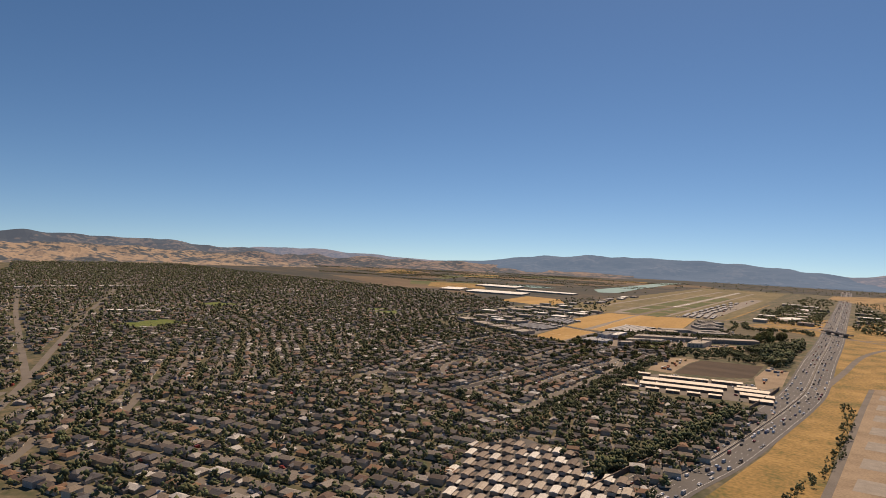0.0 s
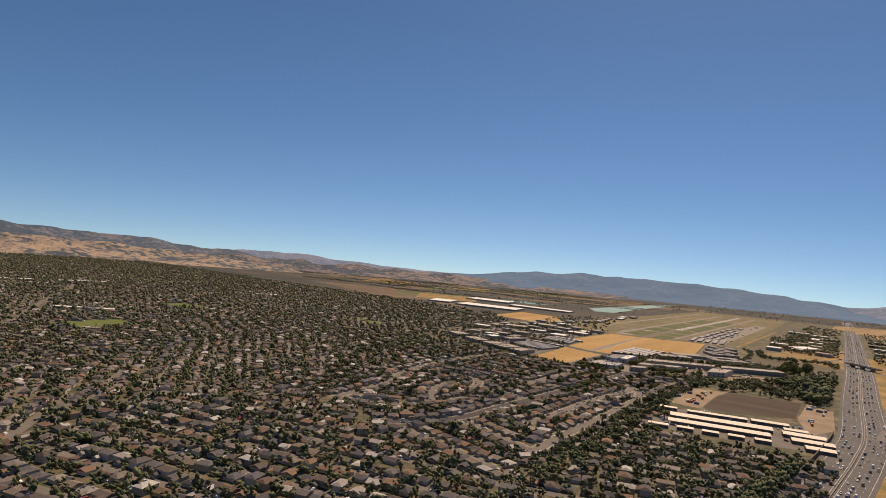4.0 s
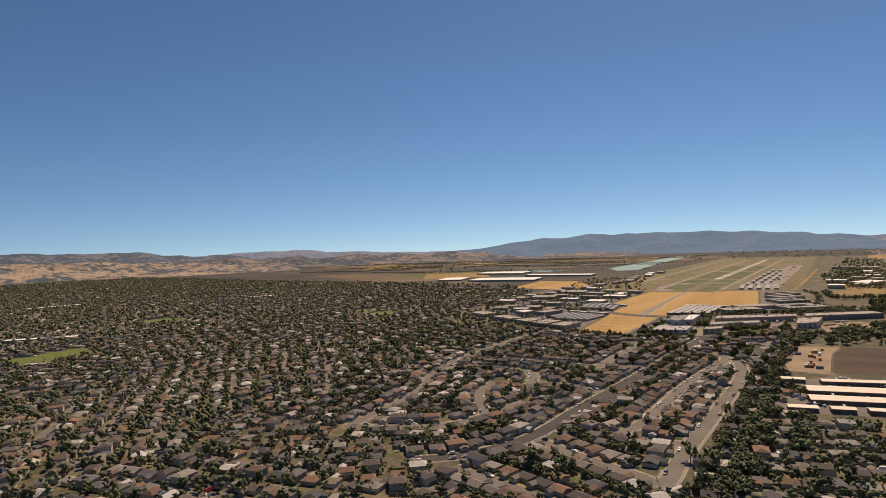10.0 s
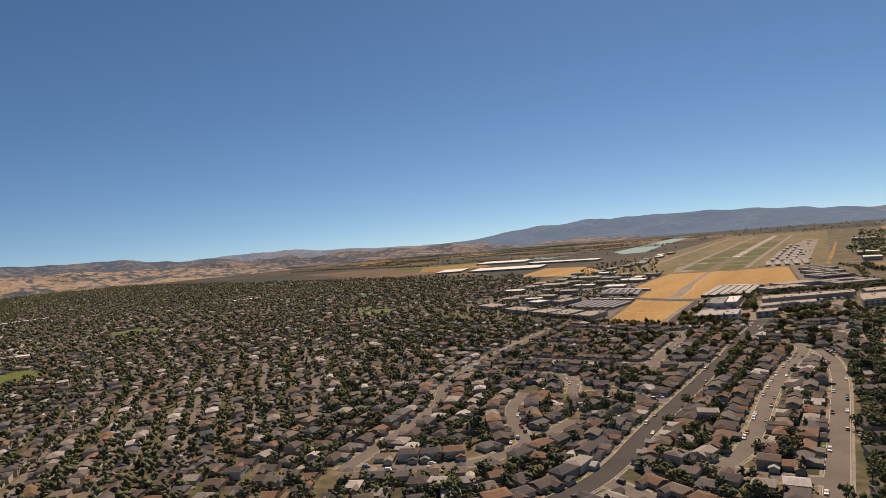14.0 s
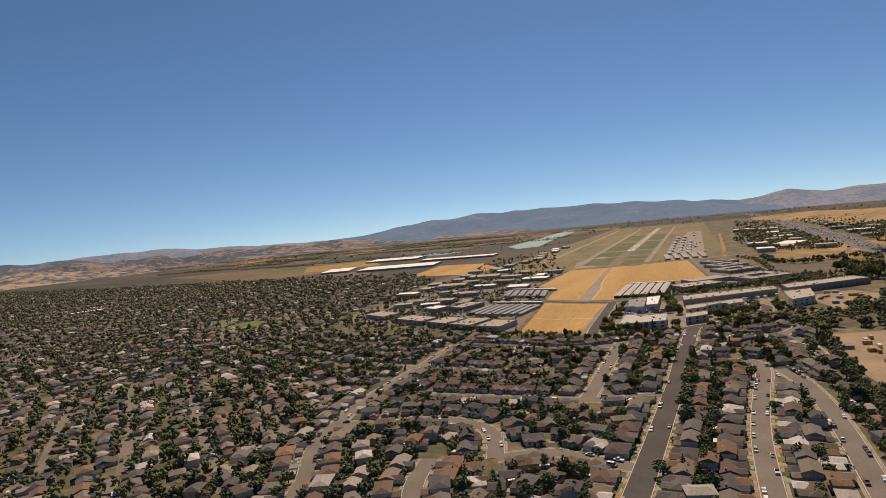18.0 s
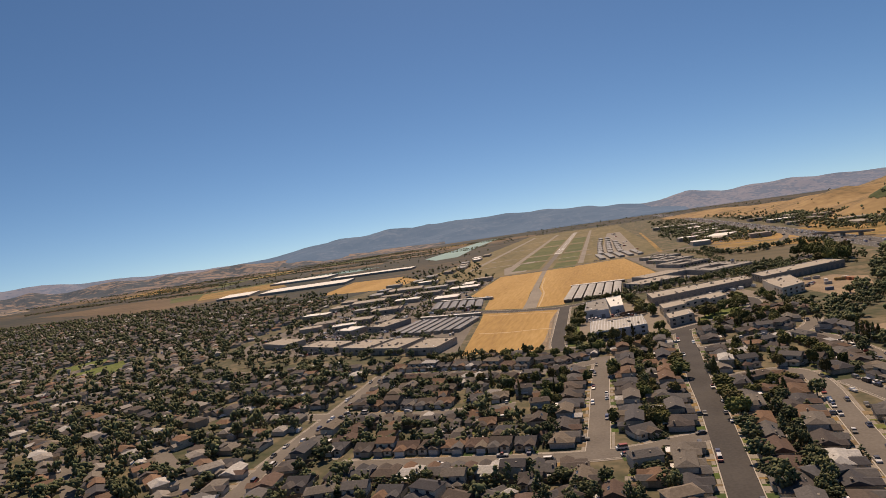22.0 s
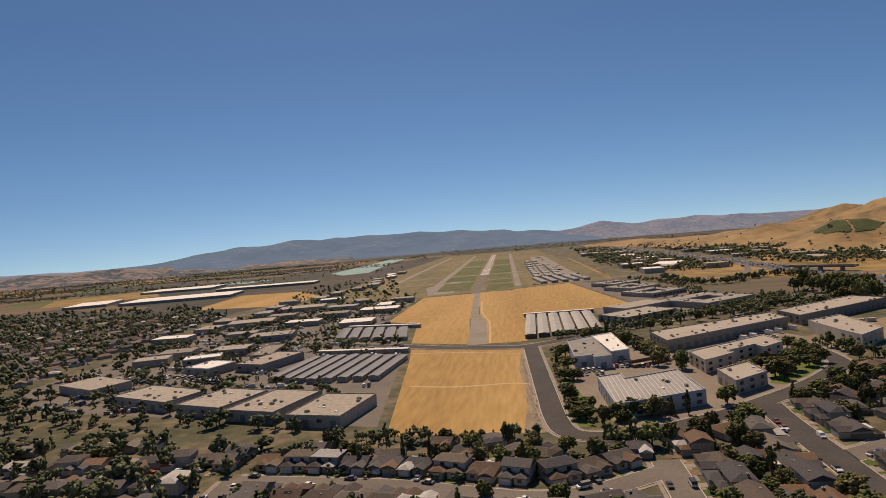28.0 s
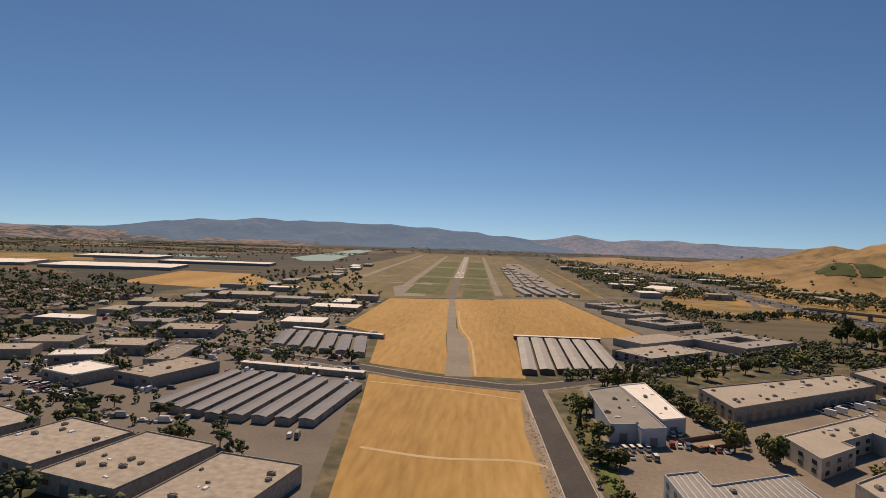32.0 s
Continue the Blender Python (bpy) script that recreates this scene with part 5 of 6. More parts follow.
for zi, (zx, zy, za) in enumerate(zones):
    c, s = math.cos(za), math.sin(za)
    for row in range(-6, 7):
        runs = []
        for col in range(-22, 23):
            ox = col * 12.4 + rng.uniform(-1.8, 1.8)
            for side in (-1, 1):
                oy = row * 43 + side * 11.5 + rng.uniform(-2, 2)
                x, y = zx + c * ox - s * oy, zy + s * ox + c * oy
                if zone_of(x, y) != zi or not open_land(x, y):
                    continue
                if inside(x, y, NEAR_AREA) and min(away(x, y, LINES[n])[0] for n in STREETS) < 12:
                    continue
                if not claim(x, y, 9.4):
                    continue
                places.append((x, y, 0.03, za + (math.pi if side < 0 else 0) + rng.choice((0, 0, 0, 1.57)) + rng.uniform(-0.1, 0.1), rng.uniform(0.75, 1.0), rng.uniform(0.85, 0.98), 0.95, rng.randrange(8)))
            x, y = zx + c * ox - s * row * 43, zy + s * ox + c * row * 43
            ok = zone_of(x, y) == zi and open_land(x, y) and not inside(x, y, NEAR_AREA)
            if ok:
                runs.append(Vector((x, y, 0)))
            elif len(runs) > 2:
                ribbon(runs, 0, 9.0, 0.1, far_streets)
                runs = []
            else:
                runs = []
        if len(runs) > 2:
            ribbon(runs, 0, 9.0, 0.1, far_streets)
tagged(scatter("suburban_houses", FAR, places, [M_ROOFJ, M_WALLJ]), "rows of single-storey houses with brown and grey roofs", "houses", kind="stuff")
tagged(part("suburban_streets", far_streets, M_ROAD), "pale streets between rows of houses", "road", kind="structure")
for k, line in enumerate(ARTERIALS):
    tagged(part("arterial_road", ribbon(line, 0, 8.5, 0.14 + 0.01 * k), M_ROAD), "wide pale road through the suburb", "road", kind="structure")

# freight boxes and machines on the dirt lot
M_BOX = palette("freight_paint", [(0.42, 0.16, 0.08), (0.5, 0.47, 0.42), (0.16, 0.2, 0.26), (0.45, 0.3, 0.12), (0.6, 0.58, 0.54)], True, 0.7, 1.5)
ME_BOX = shared("box_body", boxes((-3, -1.2, 0.15, 3, 1.2, 2.6), (-2.9, -1.25, 0, -2.6, 1.25, 0.15), (2.6, -1.25, 0, 2.9, 1.25, 0.15)), M_BOX)
ME_BOXD = shared("box_door", boxes((3.0, -1.1, 0.25, 3.06, -0.03, 2.5), (3.0, 0.03, 0.25, 3.06, 1.1, 2.5)), M_UNIT)
for i in range(40):
    x, y = (rng.uniform(200, 232), rng.uniform(-330, -215)) if i < 16 else (rng.uniform(334, 360), rng.uniform(-330, -195)) if i < 26 else (rng.uniform(226, 258), rng.uniform(-86, 4))
    c = thing("freight_container", x, y, rng.choice((0.1, 1.6)) + rng.uniform(-0.15, 0.15), "weathered steel freight container on bare dirt", "container", "containers on the dirt lots", 0.09)
    for nm, me in (("box_body", ME_BOX), ("box_door", ME_BOXD)):
        piece(nm, me, c, 0, 0, 0)

# mobile homes beside the motorway
M_MOB = palette("mobile_home_roof", [(0.42, 0.36, 0.29), (0.24, 0.19, 0.15), (0.66, 0.63, 0.56), (0.30, 0.24, 0.19), (0.15, 0.115, 0.09), (0.22, 0.17, 0.13), (0.56, 0.52, 0.46)], True, 0.7, 1.0)
mob = thing("mobile_home", 190, -800, 0, "long mobile home with a pale low roof", "mobile home", "mobile homes in rows")
part("wall", boxes((-6.4, -2.7, 0.4, 6.4, 2.7, 2.9)), M_WALL, mob)
bm = bmesh.new()
gable_roof(bm, -6.4, 6.4, -2.7, 2.7, 3.05, 0.7, 0.25)
part("roof", bm, M_MOB, mob)
part("carport", boxes((-5, -5.2, 2.3, 3, -2.75, 2.42), (-4.9, -5.1, 0, -4.8, -5.0, 2.3), (2.8, -5.1, 0, 2.9, -5.0, 2.3)), M_MOB, mob)
first = True
for row in range(9):
    for col in range(16):
        u, v = -95 + col * 10.4, row * 20
        an = radians(12)
        x, y = 280 + math.cos(an) * u + math.sin(an) * v * 0.2, -768 - v + math.sin(an) * u
        if not inside(x, y, MOBILE):
            continue
        m = pose(x + rng.uniform(-1, 1), y + rng.uniform(-1, 1), 0, 0, 0, 102 + rng.uniform(-3, 3))
        if first:
            mob.matrix_basis = m
            first = False
        else:
            copy_thing(mob, m)
sheet("mobile_park_paving", MOBILE, 0.07, M_FWY, "grey paving between the mobile homes", "pavement")

# ---------------------------------------------------------------- yards
sheet("yard", [(20, -26), (17, -200), (40, -204), (84, -184), (118, -156), (150, -118), (190, -80), (160, 10), (66, -30), (30, -4)], 0.06, M_YARDP, "sun-bleached tan paving between the halls", "pavement")
sheet("yard", [(64, 32), (160, 100), (240, 150), (200, 240), (130, 420), (70, 470), (112, 172), (66, 160)], 0.06, M_ROAD, "grey parking yards round the offices", "pavement")
sheet("yard", [(-345, -120), (-70, -190), (-92, -10), (-100, 20), (-112, 130), (-150, 160), (-148, 390), (-345, 330)], 0.06, M_ROAD, "grey paved yards of the industrial park", "pavement")
sheet("yard", [(205, -500), (380, -450), (360, -340), (232, -370), (205, -395)], 0.06, M_ROAD, "paved yard between storage blocks", "pavement")
sheet("verge_lawn", [(16.5, -200), (23, -202), (23.5, -150), (20, -118), (17, -118)], 0.095, M_LAWN, "watered green lawn strip beside the road", "lawn")
sheet("verge", [(16, -24), (13, -100), (16, -190), (24, -203), (34, -203), (22, -150), (24, -60), (27, -14)], 0.09, M_MULCH, "planted mulch strip with shrubs beside the road", "verge")


stones, stone_rng = [], random.Random(17)
for _ in range(260):
    y = stone_rng.uniform(-203, -60)
    x = -4.5 + (-60 - y) * 0.045 + stone_rng.gauss(0, 1.3)
    k = stone_rng.uniform(0.25, 0.8)
    stones.append((x, y, 0.1, stone_rng.uniform(0, 6), k, k * 0.8, k * 0.5, 0))
STONE = ([(1, 0, 0), (0.2, 0.9, 0), (-0.9, 0.3, 0), (-0.5, -0.9, 0), (0.6, -0.7, 0), (0.1, 0.1, 1)], [(0, 1, 5), (1, 2, 5), (2, 3, 5), (3, 4, 5), (4, 0, 5)], [0] * 5)
tagged(scatter("rubble", [STONE], stones, [M_CONC]), "pale broken rubble along the dry field edge", "rubble", kind="stuff")


# ---------------------------------------------------------------- trees
def clump(r, bm_v, bm_f, cx, cy, cz, s):
    """An irregular leafy clump of eight faces."""
    b = len(bm_v)
    for dx, dy, dz in ((1, 0, 0), (-1, 0, 0), (0, 1, 0), (0, -1, 0), (0, 0, 1), (0, 0, -1)):
        k = s * r.uniform(0.55, 1.25)
        bm_v.append((cx + dx * k + r.uniform(-0.35, 0.35) * s, cy + dy * k + r.uniform(-0.35, 0.35) * s, cz + dz * k * 0.8 + r.uniform(-0.3, 0.3) * s))
    for f in ((0, 2, 4), (2, 1, 4), (1, 3, 4), (3, 0, 4), (2, 0, 5), (1, 2, 5), (3, 1, 5), (0, 3, 5)):
        bm_f.append(tuple(b + i for i in f))


def crown_shape(seed, count, size, form):
    """Leaf clumps spread over an uneven crown one unit wide and one high, its foot at z = 0."""
    r = random.Random(seed)
    v, f = [], []
    lobes = [(r.uniform(-0.32, 0.32), r.uniform(-0.32, 0.32), r.uniform(0.45, 0.75), r.uniform(0.3, 0.48)) for _ in range(5)] + [(0, 0, 0.55, 0.5)]
    for _ in range(count):
        if form == "round":
            lx, ly, lz, lr = r.choice(lobes)
            a, b = r.uniform(0, 2 * math.pi), math.asin(r.uniform(-0.75, 1))
            k = lr * r.uniform(0.55, 1.0)
            x, y, z = lx + k * math.cos(a) * math.cos(b), ly + k * math.sin(a) * math.cos(b), max(0.22, lz + k * math.sin(b) * 0.75)
        elif form == "cone":
            z = r.random() ** 1.4
            a, k = r.uniform(0, 2 * math.pi), 0.46 * (1 - z * 0.92) * r.uniform(0.6, 1)
            x, y, z = k * math.cos(a), k * math.sin(a), 0.1 + z * 0.9
        else:
            z = r.random()
            a, k = r.uniform(0, 2 * math.pi), 0.4 * math.sin(math.pi * min(0.95, z * 0.8 + 0.15)) * r.uniform(0.5, 1)
            x, y, z = k * math.cos(a), k * math.sin(a), 0.12 + z * 0.88
        clump(r, v, f, x, y, z, size * r.uniform(0.7, 1.3))
    return v, f


def trunk_mesh():
    bm = bmesh.new()
    rings = [(0, 0, 0, 0.055), (0.01, 0, 0.15, 0.04), (-0.01, 0.01, 0.35, 0.032), (0.02, 0.0, 0.6, 0.018)]
    def tube(rows, n_=7):
        prev = None
        for x, y, z, r in rows:
            ring = [bm.verts.new((x + r * math.cos(2 * math.pi * k / n_), y + r * math.sin(2 * math.pi * k / n_), z)) for k in range(n_)]
            if prev:
                for k in range(n_):
                    bm.faces.new((prev[k], prev[(k + 1) % n_], ring[(k + 1) % n_], ring[k]))
            prev = ring
    tube(rings)
    for a in (0.3, 2.3, 4.4):
        tube([(0, 0, 0.28, 0.022), (0.12 * math.cos(a), 0.12 * math.sin(a), 0.45, 0.015), (0.25 * math.cos(a), 0.25 * math.sin(a), 0.62, 0.008)], 5)
    return shared("trunk", bm, M_BARK)


ME_TRUNK = trunk_mesh()
TREE_KINDS = []
for k, form in enumerate(("round", "round", "round", "round", "round", "cone", "tall")):
    v, f = crown_shape(40 + k, 210 if form == "round" else 120, 0.115 if form == "round" else 0.10, form)
    me = mesh_from("crown", v, f, M_LEAF)
    me.polygons.foreach_set("use_smooth", [True] * len(f))
    TREE_KINDS.append((me, form))
TREE_LABELS = {"round": "broad dark green street tree with an uneven crown", "cone": "dark green conical conifer between houses", "tall": "tall slim dark green cypress"}


def tree(x, y, high, wide, k):
    me, form = TREE_KINDS[k]
    t = thing("tree", x, y, rng.uniform(0, 6.3), TREE_LABELS[form], "tree", "trees of the suburb")
    t.scale = (wide, wide, high)
    for nm, data in (("trunk", ME_TRUNK), ("crown", me)):
        o = new(nm, data)
        o.parent = t
    return t


FAR_TREES = []
for k in range(10):
    form = "round" if k < 7 else ("cone" if k < 9 else "tall")
    v, f = crown_shape(80 + k, 6 if form == "round" else 5, 0.28 if form == "round" else 0.22, form)
    FAR_TREES.append((v, f, [0] * len(f)))
TINY_TREES = []
for k in range(10):
    v, f = crown_shape(180 + k, 2 if k < 7 else 3, 0.42 if k < 7 else 0.26, "round" if k < 7 else "tall")
    TINY_TREES.append((v, f, [0] * len(f)))
tree_spots, far_trees = [], []
for i, (x, y, turn, w) in enumerate(near_spots + rest_spots):
    m = pose(x, y, 0, 0, 0, math.degrees(turn))
    if rng.random() < 0.72:
        p = m @ Vector((rng.choice((-1, 1)) * rng.uniform(3.6, 5.6) * w, rng.uniform(-8.2, -5.6), 0))
        tree_spots.append((p.x, p.y, rng.uniform(4.5, 9), rng.uniform(4.0, 8.0)))
    for _ in range(rng.choice((1, 1, 2, 2))):
        p = m @ Vector((rng.uniform(-6, 6) * w, rng.uniform(7.4, 10.5), 0))
        tree_spots.append((p.x, p.y, rng.uniform(3.8, 8.5), rng.uniform(3.4, 7.0)))
shrubs = []
for i, (x, y, turn, w) in enumerate(near_spots + rest_spots):
    m = pose(x, y, 0, 0, 0, math.degrees(turn))
    for _ in range(4):
        p = m @ Vector((rng.uniform(-6.4, 6.4) * w, rng.choice((rng.uniform(8.0, 11), rng.uniform(-7.5, -5.6))), 0))
        shrubs.append((p.x, p.y, rng.uniform(1.6, 4.2), rng.uniform(2.0, 4.2)))
for s, a, b in ((1, -440, -250), (-1, -470, -560), (-1, -262, -300)):
    for y in range(min(a, b), max(a, b), 14):
        tree_spots.append((94 + s * rng.uniform(7.8, 9.5), y + rng.uniform(-2, 2), rng.uniform(7, 11), rng.uniform(7, 10)))
for i in range(60):
    t_ = i / 60
    p = LINES["side_road"][int(t_ * (len(LINES["side_road"]) - 1))]
    if p.y < -150 or i % 3 == 0:
        tree_spots.append((p.x + rng.uniform(8, 14), p.y + rng.uniform(5, 12) - (20 if i % 2 else 0), rng.uniform(5, 9), rng.uniform(5, 8)))
for x, y in ((37, -204), (48, -200), (58, -196), (66, -193), (74, -187), (82, -180), (24, -150), (26, -120), (22, -175), (24, -60), (23, -95), (44, -14), (56, -4), (62, 4), (40, -2), (66, -26), (70, -44), (74, -62), (77, -80), (72, -98), (80, -110), (92, 18), (104, 26), (118, 36), (134, 46), (150, 60), (166, 70), (184, 82), (28, 9), (34, 11), (40, 12), (49, 18), (128, -112), (140, -105), (152, -96), (120, -118), (112, -126), (128, -130), (122, -142), (134, -126), (142, -118), (150, -112), (128, -120), (118, -134), (146, -98), (152, -84), (150, -70), (104, -196), (100, -214), (86, -197), (158, -140), (112, -178), (126, -166), (140, -152)) + tuple((36 + 5.5 * k, -192 + (k % 3)) for k in range(9)):
    tree_spots.append((x + rng.uniform(-2, 2), y + rng.uniform(-2, 2), rng.uniform(6, 10), rng.uniform(6, 9)))


def tree_ok(x, y):
    if blocked(x, y, 2.5) or any(inside(x, y, p) for p in (FIELD_S, FIELD_E, FIELD_W)):
        return False
    return all(away(x, y, LINES[n])[0] > ROADS[n][1] / 2 + 2.2 for n in ROADS)


tree_spots = [t for t in tree_spots if tree_ok(t[0], t[1])]
tree_spots.sort(key=lambda t: -t[1] * 0.8 + abs(t[0] - 70))
for i, (x, y, h, w) in enumerate(tree_spots[:270]):
    k = rng.choice((0, 1, 2, 3, 4, 0, 1, 2, 3, 4, 5, 6))
    if k >= 5:
        h, w = h * 1.25, w * (0.62 if k == 5 else 0.4)
    tree(x, y, h, w, k)
for i in range(15):
    tree(rng.uniform(270, 306), 88 + i * 8.4 + rng.uniform(-5, 5), rng.uniform(15, 23), rng.uniform(9, 14), rng.choice((0, 1, 2, 3, 4)))
for i in range(5):
    tree(188 + i * 1.8, -246 - i * 2.4, rng.uniform(9, 12), 3.0, 6)
for x, y, h, w in tree_spots[270:]:
    far_trees.append((x, y, 0, rng.uniform(0, 6.3), w, w, h, rng.randrange(10)))
for x, y, h, w in shrubs:
    if tree_ok(x, y):
        far_trees.append((x, y, 0, rng.uniform(0, 6.3), w, w, h, rng.randrange(10)))
for x, y, z, turn, sx, sy, sz, k in places[len(rest_spots):]:
    for _ in range(rng.choice((1, 2, 3, 3))):
        u, v = rng.uniform(-6.5, 6.5), rng.choice((rng.uniform(5, 11), rng.uniform(-7.5, -5.5)))
        w, h = rng.uniform(4.0, 8.5), rng.uniform(4.5, 9.5) * rng.choice((1, 1, 1.25))
        far_trees.append((x + math.cos(turn) * u - math.sin(turn) * v, y + math.sin(turn) * u + math.cos(turn) * v, 0, rng.uniform(0, 6.3), w, w, h, rng.randrange(10)))


def grove(poly, count, hmin, hmax, kinds=10):
    xs, ys = [p[0] for p in poly], [p[1] for p in poly]
    for _ in range(count):
        x, y = rng.uniform(min(xs), max(xs)), rng.uniform(min(ys), max(ys))
        if inside(x, y, poly) and not inside(x, y, LAKE) and not blocked(x, y, 3) and (x < 300 or away(x, y, FWY)[0] > 36) and (x < 240 or y < 620 or gold_height(x, y) < 3 or rng.random() < 0.04):
            h = rng.uniform(hmin, hmax)
            w = h * rng.uniform(0.7, 1.05)
            z = max(0.0, gold_height(x, y)) if x > 240 and y > 620 else 0.0
            far_trees.append((x, y, z, rng.uniform(0, 6.3), w, w, h, rng.randrange(kinds)))


def belt(line, off, spread, gap, hmin, hmax):
    pts = smooth(line, 6)
    for a, b in zip(pts, pts[1:]):
        d = b - a
        side = Vector((d.y, -d.x, 0)).normalized()
        for k in range(max(1, int(d.length / gap))):
            p = a + d * rng.random() + side * (off + rng.uniform(-spread, spread))
            if blocked(p.x, p.y, 2.5):
                continue
            h = rng.uniform(hmin, hmax)
            far_trees.append((p.x, p.y, 0, rng.uniform(0, 6.3), h * 0.75, h * 0.75, h, rng.randrange(10)))


belt([(308, -800), (326, -720), (343, -620), (351, -520)], 0, 6, 1.0, 6, 11)
belt([(210, -800), (205, -718), (201, -640), (199, -560), (196, -470), (190, -394), (186, -320), (190, -250)], 8, 4, 3.0, 5, 9)
belt([(210, -800), (205, -718), (201, -640), (199, -560), (196, -470), (190, -394), (186, -320), (190, -250)], -7, 3, 4.5, 4, 8)
grove([(330, -170), (372, -210), (378, -60), (372, 120), (330, 130), (300, -60), (320, -120)], 420, 9, 17)
grove([(225, -195), (330, -165), (310, -60), (250, -60), (215, -120)], 150, 5, 10)
belt([(191, 425), (207, 345), (241, 318), (314, 375), (345, 320)], 0, 6, 1.6, 5, 10)
belt([(150, 335), (163, 295), (181, 235), (202, 195), (219, 166)], 0, 1.0, 7, 4, 6)
grove([(215, 175), (260, 170), (330, 190), (330, 90), (250, 80), (205, 140)], 110, 4, 8)
grove([(200, 520), (660, 520), (700, 1500), (180, 1900), (150, 900)], 1700, 5, 11)
grove([(185, 560), (345, 540), (340, 1100), (180, 1300)], 1100, 5, 10)
grove([(400, 620), (640, 560), (640, 1000), (420, 1200)], 900, 5, 10)
grove([(-340, -180), (-100, -195), (-100, 20), (-150, 160), (-150, 390), (-345, 330)], 900, 4, 9)
grove([(-345, 340), (-150, 410), (-340, 1000), (-420, 700)], 260, 5, 10)
grove([(-1800, 560), (-700, 430), (-420, 340), (-560, 500), (-1000, 560)], 1100, 5, 10)
plain_rng = random.Random(5)
for i in range(64):
    x, y = plain_rng.uniform(-2500, -420), plain_rng.uniform(900, 2500)
    if y < 700 - (x + 700) * 0.35 or inside(x, y, LAKE) or blocked(x, y, 60):
        continue
    an, le = plain_rng.uniform(0.2, 0.9), plain_rng.uniform(120, 420)
    ex, ey = x - math.cos(an) * le, y - math.sin(an) * le * 0.4
    belt([(x, y), ((x + ex) / 2, (y + ey) / 2 + plain_rng.uniform(-20, 20)), (ex, ey)], 0, plain_rng.uniform(8, 26), 2.6, 4, 8)
grove([(-2600, 1500), (-700, 900), (-350, 1200), (-340, 2300), (-2200, 2600)], 900, 5, 10)
grove([(-300, 2150), (900, 2150), (700, 3200), (-500, 3200)], 500, 5, 9)
grove([(-4000, 500), (-2800, 700), (-2600, 1500), (-3200, 1700)], 1800, 5, 10)
belt([(20, 10), (33, 14), (74, 44), (108, 69), (165, 104), (240, 155)], 0, 3, 3.2, 4.5, 8)
belt([(40, -2), (74, 26), (108, 51), (165, 86), (240, 137)], 0, 3, 3.0, 4.5, 8)
belt([(62, 0), (70, -40), (76, -80), (84, -108)], 0, 3.5, 2.2, 4, 8)
belt([(150, 160), (190, 250), (180, 380), (150, 470)], 0, 6, 3.0, 4, 7)
belt([(100, 150), (150, 170), (120, 270), (100, 380)], 0, 10, 6.0, 3, 6)
grove([(420, 480), (640, 430), (760, 560), (700, 800), (430, 700)], 800, 5, 10)
grove([(172, -160), (205, -128), (216, -140), (206, -215), (192, -215)], 70, 5, 9)
grove([(155, 72), (240, 135), (300, 140), (296, 112), (215, 62), (170, 50)], 110, 5, 9)
belt([(214, -122), (240, -122), (266, -74)], 0, 5, 2.5, 5, 9)
grove([(278, -10), (302, 50), (330, 40), (322, -60), (268, -62)], 170, 7, 13)
belt([(172, -62), (176, -92), (186, -106), (204, -112)], 0, 2.5, 3.5, 4, 7)
belt([(-86, -205), (-40, -212), (8, -213)], 0, 2, 3.5, 3, 7)
belt([(18, -30), (17, -100), (20, -180), (28, -200)], 0, 4, 2.2, 1.5, 4)
belt([(404, -800), (432, -640), (436, -480), (430, -400)], 12, 5, 2.6, 2, 6)
grove([(225, -510), (330, -505), (366, -600), (330, -800), (205, -740)], 330, 4.5, 8)
MID_TREES = []
for k in range(10):
    form = "round" if k < 7 else ("cone" if k < 9 else "tall")
    v, f = crown_shape(140 + k, 26 if form == "round" else 18, 0.185 if form == "round" else 0.155, form)
    slots, b = [0] * len(f), len(v)
    for z in (0.0, 0.42):
        v += [(0.035 * c_, 0.035 * s_, z) for c_, s_ in ((1, 1), (-1, 1), (-1, -1), (1, -1))]
    f += [(b + i, b + (i + 1) % 4, b + 4 + (i + 1) % 4, b + 4 + i) for i in range(4)]
    MID_TREES.append((v, f, slots + [1] * 4))
FINE_TREES = []
for k in range(10):
    form = "round" if k < 7 else ("cone" if k < 9 else "tall")
    v, f = crown_shape(240 + k, 96 if form == "round" else 60, 0.115 if form == "round" else 0.10, form)
    slots, b = [0] * len(f), len(v)
    for z in (0.0, 0.42):
        v += [(0.035 * c_, 0.035 * s_, z) for c_, s_ in ((1, 1), (-1, 1), (-1, -1), (1, -1))]
    f += [(b + i, b + (i + 1) % 4, b + 4 + (i + 1) % 4, b + 4 + i) for i in range(4)]
    FINE_TREES.append((v, f, slots + [1] * 4))
FINE_ZONE = [(20, -560), (200, -600), (200, -330), (160, -200), (20, -225)]
MID_ZONE = [(-360, -215), (-120, -640), (60, -690), (215, -690), (275, -300), (330, -190), (335, 70), (250, 170), (110, 190), (-120, 30), (-360, 60)]
mid_trees = [t for t in far_trees if inside(t[0], t[1], MID_ZONE)]
far_trees = [t for t in far_trees if not inside(t[0], t[1], MID_ZONE)]
tiny_trees = [t for t in far_trees if t[0] < -620 or t[1] > 560]
far_trees = [t for t in far_trees if not (t[0] < -620 or t[1] > 560)]
fine_trees = [t for t in mid_trees if inside(t[0], t[1], FINE_ZONE)]
mid_trees = [t for t in mid_trees if not inside(t[0], t[1], FINE_ZONE)]
tagged(scatter("street_trees", FINE_TREES, fine_trees, [M_LEAFJ, M_BARK]), "dark olive garden trees and shrubs round the houses", "trees", kind="stuff")
